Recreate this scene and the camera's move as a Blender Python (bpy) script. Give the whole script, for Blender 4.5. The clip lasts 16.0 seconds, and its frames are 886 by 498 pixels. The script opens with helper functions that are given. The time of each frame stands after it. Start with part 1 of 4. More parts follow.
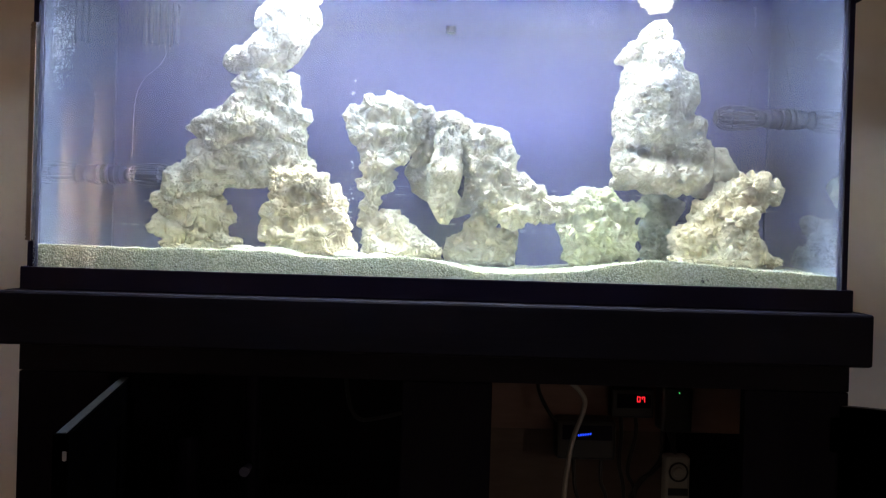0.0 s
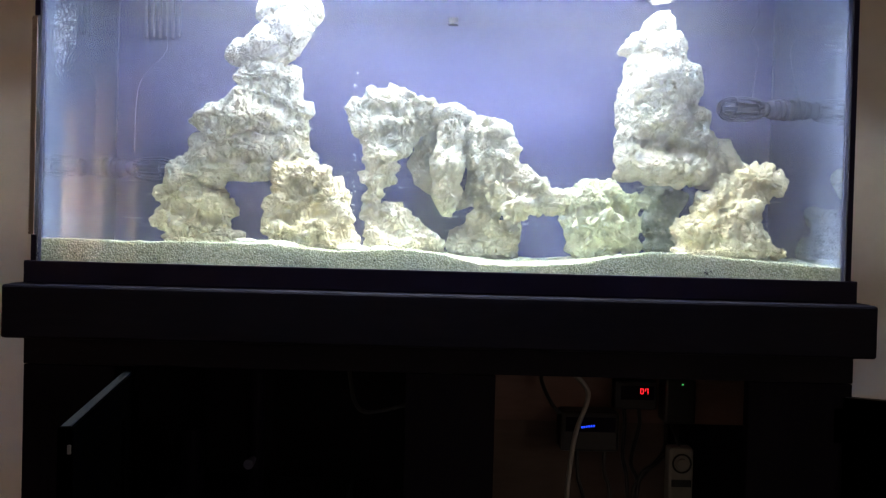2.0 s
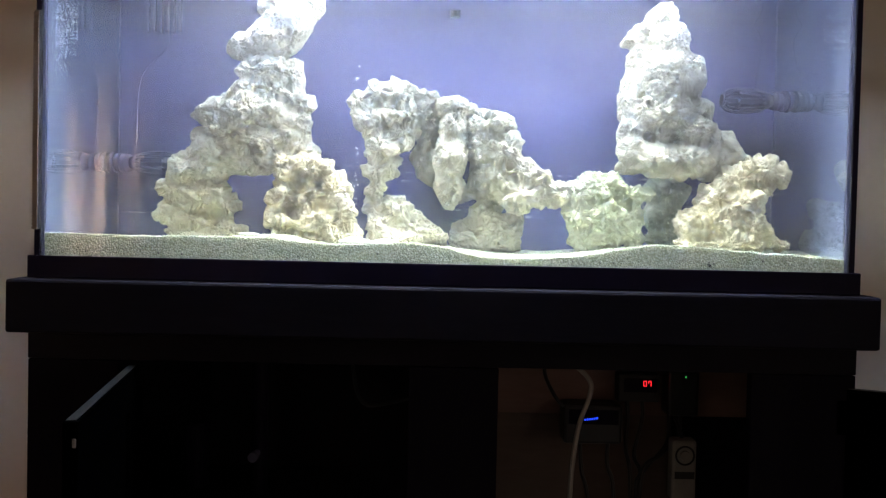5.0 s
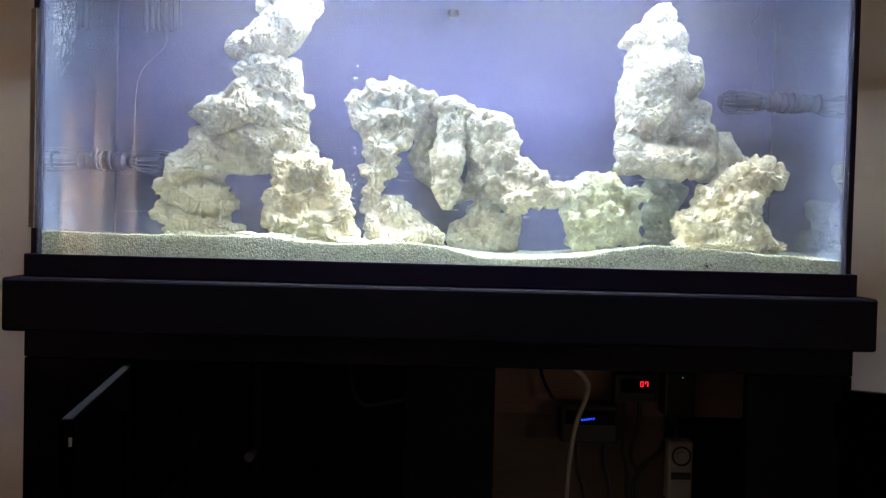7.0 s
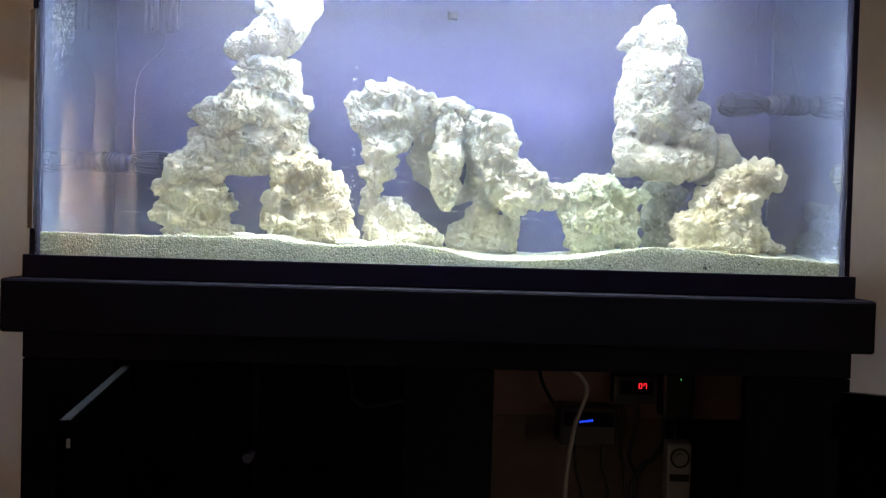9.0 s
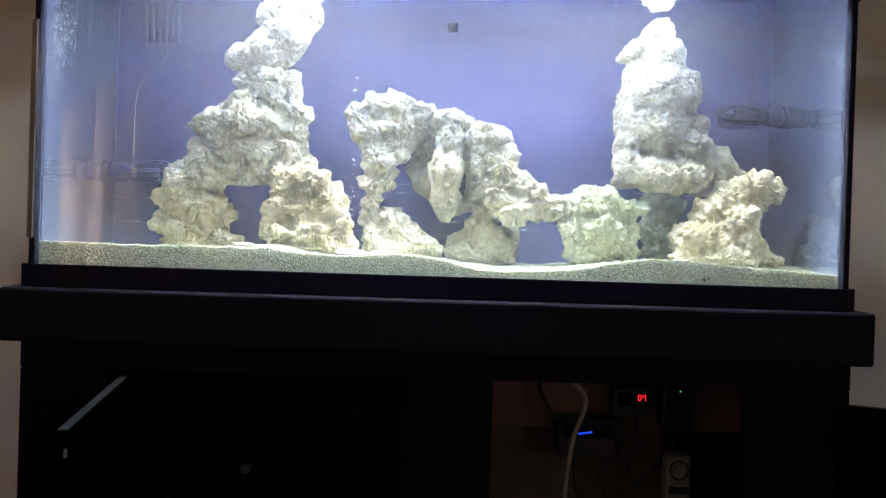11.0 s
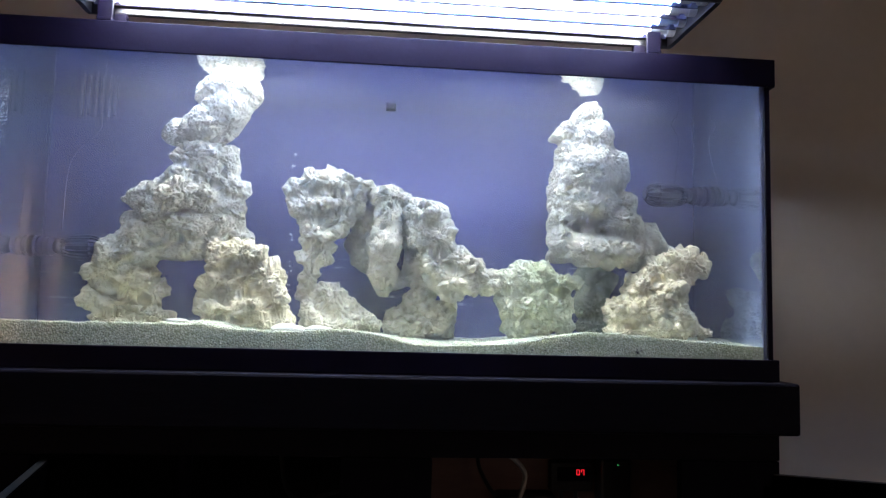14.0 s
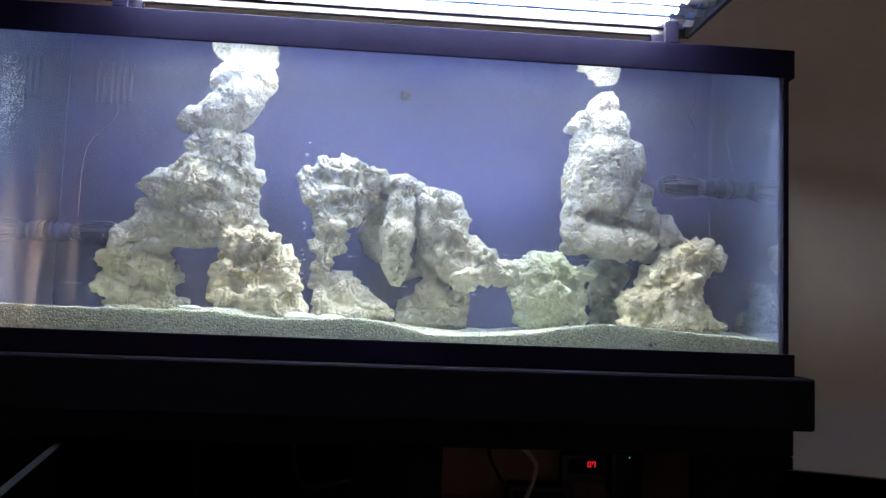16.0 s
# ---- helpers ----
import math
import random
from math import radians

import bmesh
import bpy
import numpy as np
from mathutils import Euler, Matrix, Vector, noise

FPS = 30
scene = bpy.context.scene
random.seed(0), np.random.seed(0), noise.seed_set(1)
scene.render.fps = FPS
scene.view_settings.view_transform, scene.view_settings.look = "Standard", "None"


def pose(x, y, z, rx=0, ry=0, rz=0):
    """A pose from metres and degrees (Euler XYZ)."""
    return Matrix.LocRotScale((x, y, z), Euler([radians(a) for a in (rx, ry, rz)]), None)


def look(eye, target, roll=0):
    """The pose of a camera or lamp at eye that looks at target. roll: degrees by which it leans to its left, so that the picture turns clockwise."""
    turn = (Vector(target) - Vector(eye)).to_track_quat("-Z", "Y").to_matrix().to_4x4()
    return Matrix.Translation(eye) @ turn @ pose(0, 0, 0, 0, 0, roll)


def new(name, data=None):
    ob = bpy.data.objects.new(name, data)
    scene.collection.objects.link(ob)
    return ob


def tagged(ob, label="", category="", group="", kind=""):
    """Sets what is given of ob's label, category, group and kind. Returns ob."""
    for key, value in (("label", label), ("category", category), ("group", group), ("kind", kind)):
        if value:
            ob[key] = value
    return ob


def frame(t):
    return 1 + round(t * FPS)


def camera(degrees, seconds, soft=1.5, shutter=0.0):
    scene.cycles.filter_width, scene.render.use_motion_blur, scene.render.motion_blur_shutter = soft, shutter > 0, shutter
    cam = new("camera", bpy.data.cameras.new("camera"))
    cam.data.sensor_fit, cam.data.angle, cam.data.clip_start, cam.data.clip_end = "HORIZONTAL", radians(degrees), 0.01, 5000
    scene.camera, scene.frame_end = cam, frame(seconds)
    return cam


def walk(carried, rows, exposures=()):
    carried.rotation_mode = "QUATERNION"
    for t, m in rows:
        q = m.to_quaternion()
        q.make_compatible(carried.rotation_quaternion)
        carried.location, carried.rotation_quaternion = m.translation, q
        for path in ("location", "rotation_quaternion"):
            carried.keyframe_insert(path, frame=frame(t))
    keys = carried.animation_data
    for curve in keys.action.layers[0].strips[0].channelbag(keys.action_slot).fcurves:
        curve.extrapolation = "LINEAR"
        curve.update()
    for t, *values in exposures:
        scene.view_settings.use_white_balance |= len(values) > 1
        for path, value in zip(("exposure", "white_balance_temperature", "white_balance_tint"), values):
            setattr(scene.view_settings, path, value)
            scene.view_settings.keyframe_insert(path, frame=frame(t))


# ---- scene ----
cam = camera(60.7, 16.0, 1.25, 1.0)
PATH = [
    (0, (-0.009, -1.117, 0.847), (0.014, 0.883, 0.841), 1.7),
    (0.5, (-0.009, -1.117, 0.847), (0.016, 0.883, 0.832), 1.6),
    (1, (-0.009, -1.116, 0.847), (0.014, 0.883, 0.825), 1.4),
    (1.5, (-0.009, -1.117, 0.847), (0.006, 0.883, 0.826), 1.5),
    (2, (-0.009, -1.116, 0.847), (0.007, 0.883, 0.821), 1.5),
    (2.5, (-0.009, -1.116, 0.847), (0.003, 0.883, 0.817), 1.5),
    (3, (-0.009, -1.116, 0.847), (-0.005, 0.883, 0.814), 1.4),
    (3.5, (-0.009, -1.116, 0.847), (-0.004, 0.883, 0.811), 1.4),
    (4, (-0.009, -1.116, 0.847), (-0.001, 0.883, 0.808), 1.3),
    (6.5, (-0.009, -1.116, 0.847), (0.005, 0.883, 0.8), 1.4),
    (7, (-0.009, -1.116, 0.847), (0.007, 0.883, 0.803), 1.5),
    (7.5, (-0.009, -1.116, 0.847), (0.009, 0.883, 0.805), 1.5),
    (8, (-0.009, -1.116, 0.847), (0.011, 0.883, 0.806), 1.5),
    (8.5, (-0.009, -1.116, 0.847), (0.01, 0.883, 0.807), 1.6),
    (9, (-0.009, -1.116, 0.847), (0.01, 0.883, 0.807), 1.6),
    (9.5, (-0.009, -1.117, 0.847), (0.016, 0.883, 0.826), 2.0),
    (12, (-0.009, -1.116, 0.847), (0.01, 0.883, 0.836), 1.7),
    (12.5, (-0.008, -1.116, 0.847), (0.177, 0.874, 0.776), 4.0),
    (13, (-0.007, -1.118, 0.846), (0.214, 0.869, 0.862), 4.0),
    (13.5, (-0.01, -1.119, 0.846), (0.183, 0.864, 1.023), 1.9),
    (14, (-0.012, -1.123, 0.846), (0.169, 0.859, 1.037), 1.5),
    (14.5, (-0.011, -1.123, 0.846), (0.16, 0.861, 1.035), 1.7),
    (15, (-0.011, -1.124, 0.846), (0.156, 0.86, 1.035), 2.1),
    (15.5, (-0.012, -1.123, 0.846), (0.16, 0.862, 1.024), 2.1),
    (16, (-0.01, -1.119, 0.846), (0.135, 0.869, 1.01), 2.2),
]
EXPOSURES = [(0.0, 0.93, 6500, 10), (12.0, 0.93, 6500, 10), (12.5, 1.03, 6500, 10), (13.0, 1.38, 6450, 10), (13.5, 0.45, 6150, 13), (14.0, 0.18, 6050, 15), (16.0, 0.18, 6050, 15)]
walk(cam, [(t, look(eye, target, roll)) for t, eye, target, roll in PATH], EXPOSURES)

# ---- light: a dark room, the aquarium hood, one warm lamp and two added fill lamps ----
TUBE_GLOW = 90.0
world = bpy.data.worlds.new("night_room")
world.use_nodes = True
world.node_tree.nodes["Background"].inputs[0].default_value = (0.02, 0.02, 0.025, 1)
world.node_tree.nodes["Background"].inputs[1].default_value = 0.05
scene.world = world


# ---- materials ----
class Nodes:
    """A material's node tree with shortcuts for its nodes."""

    def __init__(self, name):
        self.m = bpy.data.materials.new(name)
        self.m.use_nodes = True
        self.t = self.m.node_tree
        self.t.nodes.clear()
        self.out = self.t.nodes.new("ShaderNodeOutputMaterial")

    def n(self, kind, **inputs):
        node = self.t.nodes.new("ShaderNode" + kind)
        for key, value in inputs.items():
            key = key.replace("_", " ")
            if isinstance(value, bpy.types.NodeSocket):
                self.t.links.new(value, node.inputs[key])
            else:
                node.inputs[key].default_value = value
        return node

    def link(self, a, b):
        self.t.links.new(a, b)

    def coords(self, stretch=(1, 1, 1)):
        c = self.t.nodes.new("ShaderNodeTexCoord")
        mp = self.t.nodes.new("ShaderNodeMapping")
        mp.inputs["Scale"].default_value = stretch
        self.link(c.outputs["Object"], mp.inputs["Vector"])
        return mp.outputs["Vector"]

    def noise(self, scale, detail=4.0, rough=0.6, vec=None):
        node = self.n("TexNoise", Scale=scale, Detail=detail, Roughness=rough)
        self.link(vec or self.coords(), node.inputs["Vector"])
        return node.outputs["Fac"]

    def cells(self, scale, vec=None, feature="F1"):
        node = self.n("TexVoronoi", Scale=scale)
        node.feature = feature
        self.link(vec or self.coords(), node.inputs["Vector"])
        return node

    def ramp(self, fac, stops):
        node = self.t.nodes.new("ShaderNodeValToRGB")
        el = node.color_ramp.elements
        while len(el) < len(stops):
            el.new(0.5)
        for e, (p, c) in zip(el, stops):
            e.position, e.color = p, (*c, 1) if len(c) == 3 else c
        self.link(fac, node.inputs["Fac"])
        return node.outputs["Color"]

    def mix(self, fac, a, b, blend="MIX"):
        node = self.t.nodes.new("ShaderNodeMix")
        node.data_type, node.blend_type = "RGBA", blend
        for sock, v in ((node.inputs[0], fac), (node.inputs[6], a), (node.inputs[7], b)):
            if isinstance(v, bpy.types.NodeSocket):
                self.link(v, sock)
            else:
                sock.default_value = v if isinstance(v, (int, float)) else (*v, 1)
        return node.outputs[2]

    def math(self, op, a, b=0.0):
        node = self.t.nodes.new("ShaderNodeMath")
        node.operation = op
        for i, v in enumerate((a, b)):
            if isinstance(v, bpy.types.NodeSocket):
                self.link(v, node.inputs[i])
            else:
                node.inputs[i].default_value = v
        return node.outputs[0]

    def bump(self, height, strength, distance, normal=None):
        node = self.n("Bump", Strength=strength, Distance=distance, Height=height)
        if normal:
            self.link(normal, node.inputs["Normal"])
        return node.outputs["Normal"]

    def done(self, color, rough=0.5, metal=0.0, normal=None, spec=0.5, **more):
        p = self.n("BsdfPrincipled", Roughness=rough, Metallic=metal, **more)
        p.inputs["Specular IOR Level"].default_value = spec
        if isinstance(color, bpy.types.NodeSocket):
            self.link(color, p.inputs["Base Color"])
        else:
            p.inputs["Base Color"].default_value = (*color, 1)
        if normal:
            self.link(normal, p.inputs["Normal"])
        self.link(p.outputs[0], self.out.inputs[0])
        return self.m


def plain(name, dark, light, rough=0.5, scale=30.0, bump=0.0, metal=0.0, spec=0.5, grain=(1, 1, 1)):
    """A surface whose colour wanders between two tones at two scales, with fine relief."""
    k = Nodes(name)
    v = k.coords(grain)
    a, b = k.noise(scale, 5, 0.65, v), k.noise(scale * 9, 3, 0.6, v)
    f = k.math("ADD", k.math("MULTIPLY", a, 0.65), k.math("MULTIPLY", b, 0.35))
    col = k.ramp(f, [(0.3, dark), (0.7, light)])
    r = k.math("ADD", rough - 0.08, k.math("MULTIPLY", a, 0.16))
    return k.done(col, r, metal, k.bump(b, 0.5, bump) if bump else None, spec)


def glowing(name, color, strength):
    k = Nodes(name)
    e = k.n("Emission", Color=(*color, 1), Strength=strength)
    k.link(e.outputs[0], k.out.inputs[0])
    return k.m


def clear(name, ior, tint=(1, 1, 1), ripple=0.0):
    """A see-through sheet whose gloss follows Fresnel."""
    k = Nodes(name)
    t = k.n("BsdfTransparent", Color=(*tint, 1))
    g = k.n("BsdfGlossy", Roughness=0.0)
    f = k.n("Fresnel", IOR=ior)
    if ripple:
        h = k.math("ADD", k.noise(26, 2, 0.5), k.math("MULTIPLY", k.noise(75, 2, 0.5), 0.3))
        nrm = k.bump(h, 1.0, ripple)
        k.link(nrm, g.inputs["Normal"])
        k.link(nrm, f.inputs["Normal"])
    m = k.n("MixShader")
    k.link(f.outputs[0], m.inputs[0])
    k.link(t.outputs[0], m.inputs[1])
    k.link(g.outputs[0], m.inputs[2])
    k.link(m.outputs[0], k.out.inputs[0])
    return k.m


def hazed(name, ior, amount):
    """Tank glass with a thin milky film that stands in for the water's haze; it lights up where light falls through it.
    """
    k = Nodes(name)
    t = k.n("BsdfTransparent", Color=(0.98, 1.0, 0.99, 1))
    film = k.n("BsdfTranslucent", Color=(0.68, 0.74, 1.0, 1))
    wiped = k.math("MULTIPLY", k.noise(24, 4, 0.6, k.coords((1, 1, 0.12))), 0.5)
    thin = k.math("MULTIPLY", k.math("ADD", k.math("ADD", 0.45, wiped), k.math("MULTIPLY", k.noise(6, 5, 0.65), 0.6)), amount)
    a = k.n("MixShader")
    k.link(thin, a.inputs[0])
    k.link(t.outputs[0], a.inputs[1])
    k.link(film.outputs[0], a.inputs[2])
    g = k.n("BsdfGlossy", Roughness=0.0)
    f = k.n("Fresnel", IOR=ior)
    m = k.n("MixShader")
    k.link(f.outputs[0], m.inputs[0])
    k.link(a.outputs[0], m.inputs[1])
    k.link(g.outputs[0], m.inputs[2])
    k.link(m.outputs[0], k.out.inputs[0])
    return k.m


def filmed_end(name):
    """End pane with a milky film that also lightens the dim tank ends, thicker and streaked with wiped lines low down.
    """
    k = Nodes(name)
    t = k.n("BsdfTransparent", Color=(0.97, 1.0, 0.99, 1))
    film = k.n("BsdfDiffuse", Color=(0.48, 0.56, 0.92, 1))
    z = k.n("SeparateXYZ", Vector=k.coords()).outputs[2]
    low = k.ramp(z, [(0.82, (1, 1, 1)), (0.98, (0.25, 0.25, 0.25))])
    wiped = k.ramp(k.noise(9, 6, 0.75, k.coords((1, 1.5, 16))), [(0.42, (0.25, 0.25, 0.25)), (0.66, (1, 1, 1))])
    front = k.ramp(k.n("SeparateXYZ", Vector=k.coords()).outputs[1], [(0.014, (1, 1, 1)), (0.07, (0.5, 0.5, 0.5)), (0.25, (0.12, 0.12, 0.12))])
    cloud = k.math("ADD", 0.55, k.math("MULTIPLY", k.noise(7, 4, 0.6), 0.7))
    amount = k.math("MULTIPLY", k.math("ADD", 0.07, k.math("MULTIPLY", k.math("MULTIPLY", low, wiped), 0.30)), k.math("MULTIPLY", cloud, front))
    a = k.n("MixShader")
    k.link(amount, a.inputs[0])
    k.link(t.outputs[0], a.inputs[1])
    k.link(film.outputs[0], a.inputs[2])
    k.link(a.outputs[0], k.out.inputs[0])
    return k.m


def reef_rock(name, pale, warm, stain, amount):
    """Dry porous reef rock: chalky, with shade coloured into its pits, and patches of stain."""
    k = Nodes(name)
    big, mid, fine = k.noise(14, 5, 0.6), k.noise(60, 6, 0.7), k.noise(420, 4, 0.7)
    col = k.ramp(big, [(0.35, warm), (0.62, pale)])
    patch = k.ramp(k.noise(9, 6, 0.7), [(0.62 - amount * 0.3, (0, 0, 0)), (0.8 - amount * 0.3, (1, 1, 1))])
    col = k.mix(k.math("MULTIPLY", patch, 0.75), col, stain)
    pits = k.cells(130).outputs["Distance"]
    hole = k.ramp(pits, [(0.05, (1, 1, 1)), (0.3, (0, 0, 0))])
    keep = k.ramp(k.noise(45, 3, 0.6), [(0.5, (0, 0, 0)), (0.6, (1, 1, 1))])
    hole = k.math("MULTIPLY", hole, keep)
    # the pits' inner shade goes into the colour
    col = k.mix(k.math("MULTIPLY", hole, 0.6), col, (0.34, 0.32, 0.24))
    col = k.mix(k.math("MULTIPLY", k.ramp(k.noise(240, 3, 0.7), [(0.55, (0, 0, 0)), (0.72, (1, 1, 1))]), 0.35), col, (0.45, 0.42, 0.32))
    col = k.mix(k.math("MULTIPLY", fine, 0.22), col, (0.78, 0.76, 0.70))
    n1 = k.bump(mid, 0.35, 0.004)
    n2 = k.bump(k.math("SUBTRACT", fine, k.math("MULTIPLY", hole, 1.5)), 0.6, 0.002, n1)
    return k.done(col, 0.9, 0, n2, 0.2)


def sand_grains(name):
    k = Nodes(name)
    c = k.cells(340)
    tone = k.n("SeparateColor", Color=c.outputs["Color"]).outputs[0]
    col = k.ramp(tone, [(0.0, (0.40, 0.43, 0.32)), (0.12, (0.64, 0.67, 0.50)), (0.6, (0.80, 0.82, 0.65)), (1.0, (0.92, 0.93, 0.80))])
    col = k.mix(k.ramp(k.noise(18, 4), [(0.35, (0, 0, 0)), (0.75, (0.4, 0.4, 0.4))]), col, (0.6, 0.62, 0.48))
    edge = k.ramp(c.outputs["Distance"], [(0.35, (0, 0, 0)), (0.7, (1, 1, 1))])
    col = k.mix(k.math("MULTIPLY", edge, 0.55), col, (0.25, 0.30, 0.16))
    m = k.done(col, 0.85, 0, k.bump(c.outputs["Distance"], 0.9, -0.0015), 0.3)
    p = m.node_tree.nodes["Principled BSDF"]
    p.inputs["Subsurface Weight"].default_value, p.inputs["Subsurface Scale"].default_value = 0.45, 0.014
    p.inputs["Subsurface Radius"].default_value = (1.0, 1.0, 0.85)
    return m


def painted_back(name):
    """Blue-violet film on the back pane, the water's haze put into its colour, with pale runs and dried water lines low
    down.
    """
    k = Nodes(name)
    v = k.coords((1, 1, 1))
    col = k.ramp(k.noise(3.5, 3, 0.5, v), [(0.3, BACK_DARK), (0.7, BACK_LIGHT)])
    streak = k.noise(7, 6, 0.75, k.coords((0.8, 1, 34)))
    z = k.n("SeparateXYZ", Vector=k.coords()).outputs[2]
    low = k.ramp(z, [(0.0, (0, 0, 0)), (0.84, (0, 0, 0)), (0.88, (1, 1, 1)), (0.955, (1, 1, 1)), (1.0, (0, 0, 0))])
    line = k.ramp(streak, [(0.56, (0, 0, 0)), (0.60, (1, 1, 1))])
    broken = k.ramp(k.noise(90, 3), [(0.45, (0, 0, 0)), (0.6, (1, 1, 1))])
    f = k.math("MULTIPLY", k.math("MULTIPLY", line, low), k.math("MULTIPLY", broken, 0.85))
    col = k.mix(f, col, (0.55, 0.57, 0.65))
    return k.done(col, 0.6, 0, None, 0.2)


# blue of the hazy water, put into the back pane's colours
BACK_DARK, BACK_LIGHT = (0.050, 0.055, 0.160), (0.073, 0.078, 0.212)
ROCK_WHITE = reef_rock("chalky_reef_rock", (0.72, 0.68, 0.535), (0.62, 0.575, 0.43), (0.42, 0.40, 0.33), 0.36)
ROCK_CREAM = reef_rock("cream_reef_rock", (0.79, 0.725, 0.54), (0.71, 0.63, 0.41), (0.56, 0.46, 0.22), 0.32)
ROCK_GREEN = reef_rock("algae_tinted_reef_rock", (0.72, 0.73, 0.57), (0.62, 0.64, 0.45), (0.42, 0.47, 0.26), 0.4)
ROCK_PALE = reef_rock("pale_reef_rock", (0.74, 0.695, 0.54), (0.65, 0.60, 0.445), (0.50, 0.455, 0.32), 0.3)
# green rock whose colour is darkened for the tower's shade
ROCK_SHADED = reef_rock("shade_darkened_reef_rock", (0.36, 0.38, 0.28), (0.28, 0.31, 0.22), (0.18, 0.22, 0.12), 0.4)
SAND = sand_grains("aragonite_sand")
BACK = painted_back("back_film")
GLASS = clear("tank_glass", 1.45)
WATER = clear("still_water", 1.33, (1, 1, 1), 0.0012)
WATER_END = clear("still_water_end", 1.33)
END_FILM = filmed_end("filmed_end_glass")
TEETH = plain("pale_blue_plastic", (0.085, 0.09, 0.20), (0.11, 0.115, 0.24), 0.5, 40)
DIAL = plain("dull_white_plastic", (0.20, 0.18, 0.16), (0.27, 0.25, 0.22), 0.5, 40)
REFRACTED_TAN = plain("refracted_light_tan", (0.10, 0.062, 0.04), (0.16, 0.10, 0.066), 0.5, 60)
# pump and cord tones near the back's blue, with the water's haze coloured in
HAZE_BLUE = plain("haze_toned_plastic", (0.058, 0.063, 0.155), (0.078, 0.083, 0.19), 0.7, 60)
SEAM = plain("bluish_silicone", (0.085, 0.088, 0.175), (0.11, 0.115, 0.21), 0.5, 40)
# front glass carries the veil of light scattered in the water
HAZED = hazed("water_haze_glass", 1.45, 0.10)
# black plastic; its violet tint stands for the tubes' blue light
RIM = plain("black_rim_plastic", (0.0042, 0.0029, 0.0085), (0.0066, 0.0048, 0.0128), 0.45, 20, 0.0003, 0, 0.06)
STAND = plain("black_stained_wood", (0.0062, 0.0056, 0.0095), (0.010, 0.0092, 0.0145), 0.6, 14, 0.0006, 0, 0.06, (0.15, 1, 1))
# doors are coloured far darker than the rest of the stand
DOOR = plain("near_black_door", (0.0003, 0.0003, 0.00035), (0.0006, 0.0006, 0.0006), 0.8, 14, 0.0006, 0, 0.0, (1, 1, 0.15))
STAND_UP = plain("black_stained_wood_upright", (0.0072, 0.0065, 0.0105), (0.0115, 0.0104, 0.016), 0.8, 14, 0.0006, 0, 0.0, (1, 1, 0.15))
EDGE_LIGHT = plain("edge_light_grey", (0.0007, 0.0007, 0.0009), (0.0030, 0.0030, 0.0034), 0.5, 40, 0.0004)
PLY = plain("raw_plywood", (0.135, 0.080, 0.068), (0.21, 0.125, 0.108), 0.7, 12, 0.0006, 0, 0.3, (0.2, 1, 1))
# darker, greyer tone of the plywood above
PLY_DIM = plain("darker_plywood", (0.085, 0.060, 0.052), (0.135, 0.095, 0.082), 0.7, 12, 0.0006, 0, 0.3, (0.2, 1, 1))
WALL = plain("taupe_wall_paint", (0.66, 0.60, 0.54), (0.72, 0.66, 0.60), 0.75, 5, 0.0008)
CEIL = plain("white_ceiling_paint", (0.62, 0.61, 0.58), (0.68, 0.67, 0.64), 0.85, 6, 0.001)
FLOOR = plain("brown_carpet", (0.10, 0.08, 0.06), (0.18, 0.14, 0.11), 0.95, 60, 0.004)
TRIM = plain("white_trim_paint", (0.66, 0.64, 0.60), (0.72, 0.70, 0.66), 0.45, 10)
BLACK = plain("black_plastic", (0.006, 0.006, 0.0075), (0.011, 0.011, 0.013), 0.4, 60, 0.0003)
# both pump greys have some of the water's blue haze mixed in
GREY = plain("grey_pump_plastic", (0.085, 0.087, 0.175), (0.125, 0.127, 0.225), 0.45, 60, 0.0003)
DARKGREY = plain("dark_pump_plastic", (0.07, 0.072, 0.13), (0.10, 0.10, 0.17), 0.45, 60, 0.0003)
PALE = plain("pale_hose_plastic", (0.23, 0.215, 0.195), (0.31, 0.295, 0.27), 0.5, 40)
WHITE = plain("white_plastic", (0.68, 0.68, 0.66), (0.78, 0.78, 0.76), 0.4, 40)
HOOD = plain("black_hood_metal", (0.02, 0.02, 0.022), (0.035, 0.035, 0.04), 0.35, 40, 0.0002, 0.6)
REFLECTOR = plain("polished_reflector", (0.42, 0.45, 0.72), (0.50, 0.53, 0.80), 0.15, 8, 0.0, 1.0)
CURTAIN = plain("tan_curtain_cloth", (0.62, 0.50, 0.38), (0.74, 0.62, 0.50), 0.9, 40, 0.001)
STEEL = plain("dull_steel", (0.42, 0.42, 0.44), (0.55, 0.55, 0.57), 0.3, 40, 0.0, 1.0)
SHELL = plain("white_shell", (0.80, 0.78, 0.72), (0.88, 0.87, 0.82), 0.6, 60, 0.0006)
BUBBLE = plain("pale_bubbles", (0.75, 0.77, 0.85), (0.85, 0.87, 0.93), 0.2, 60)
TUBE_WHITE = glowing("white_tube_glow", (0.99, 0.99, 0.89), TUBE_GLOW)
TUBE_BLUE = glowing("blue_tube_glow", (0.36, 0.60, 1.0), TUBE_GLOW * 0.46)
LED_RED = glowing("red_digit_glow", (1.0, 0.02, 0.03), 0.9)
LED_BLUE = glowing("blue_led_glow", (0.02, 0.07, 1.0), 0.9)
LED_GREEN = glowing("green_led_glow", (0.1, 1.0, 0.2), 0.5)
WARM = glowing("warm_bulb_glow", (1.0, 0.34, 0.11), 13.0)
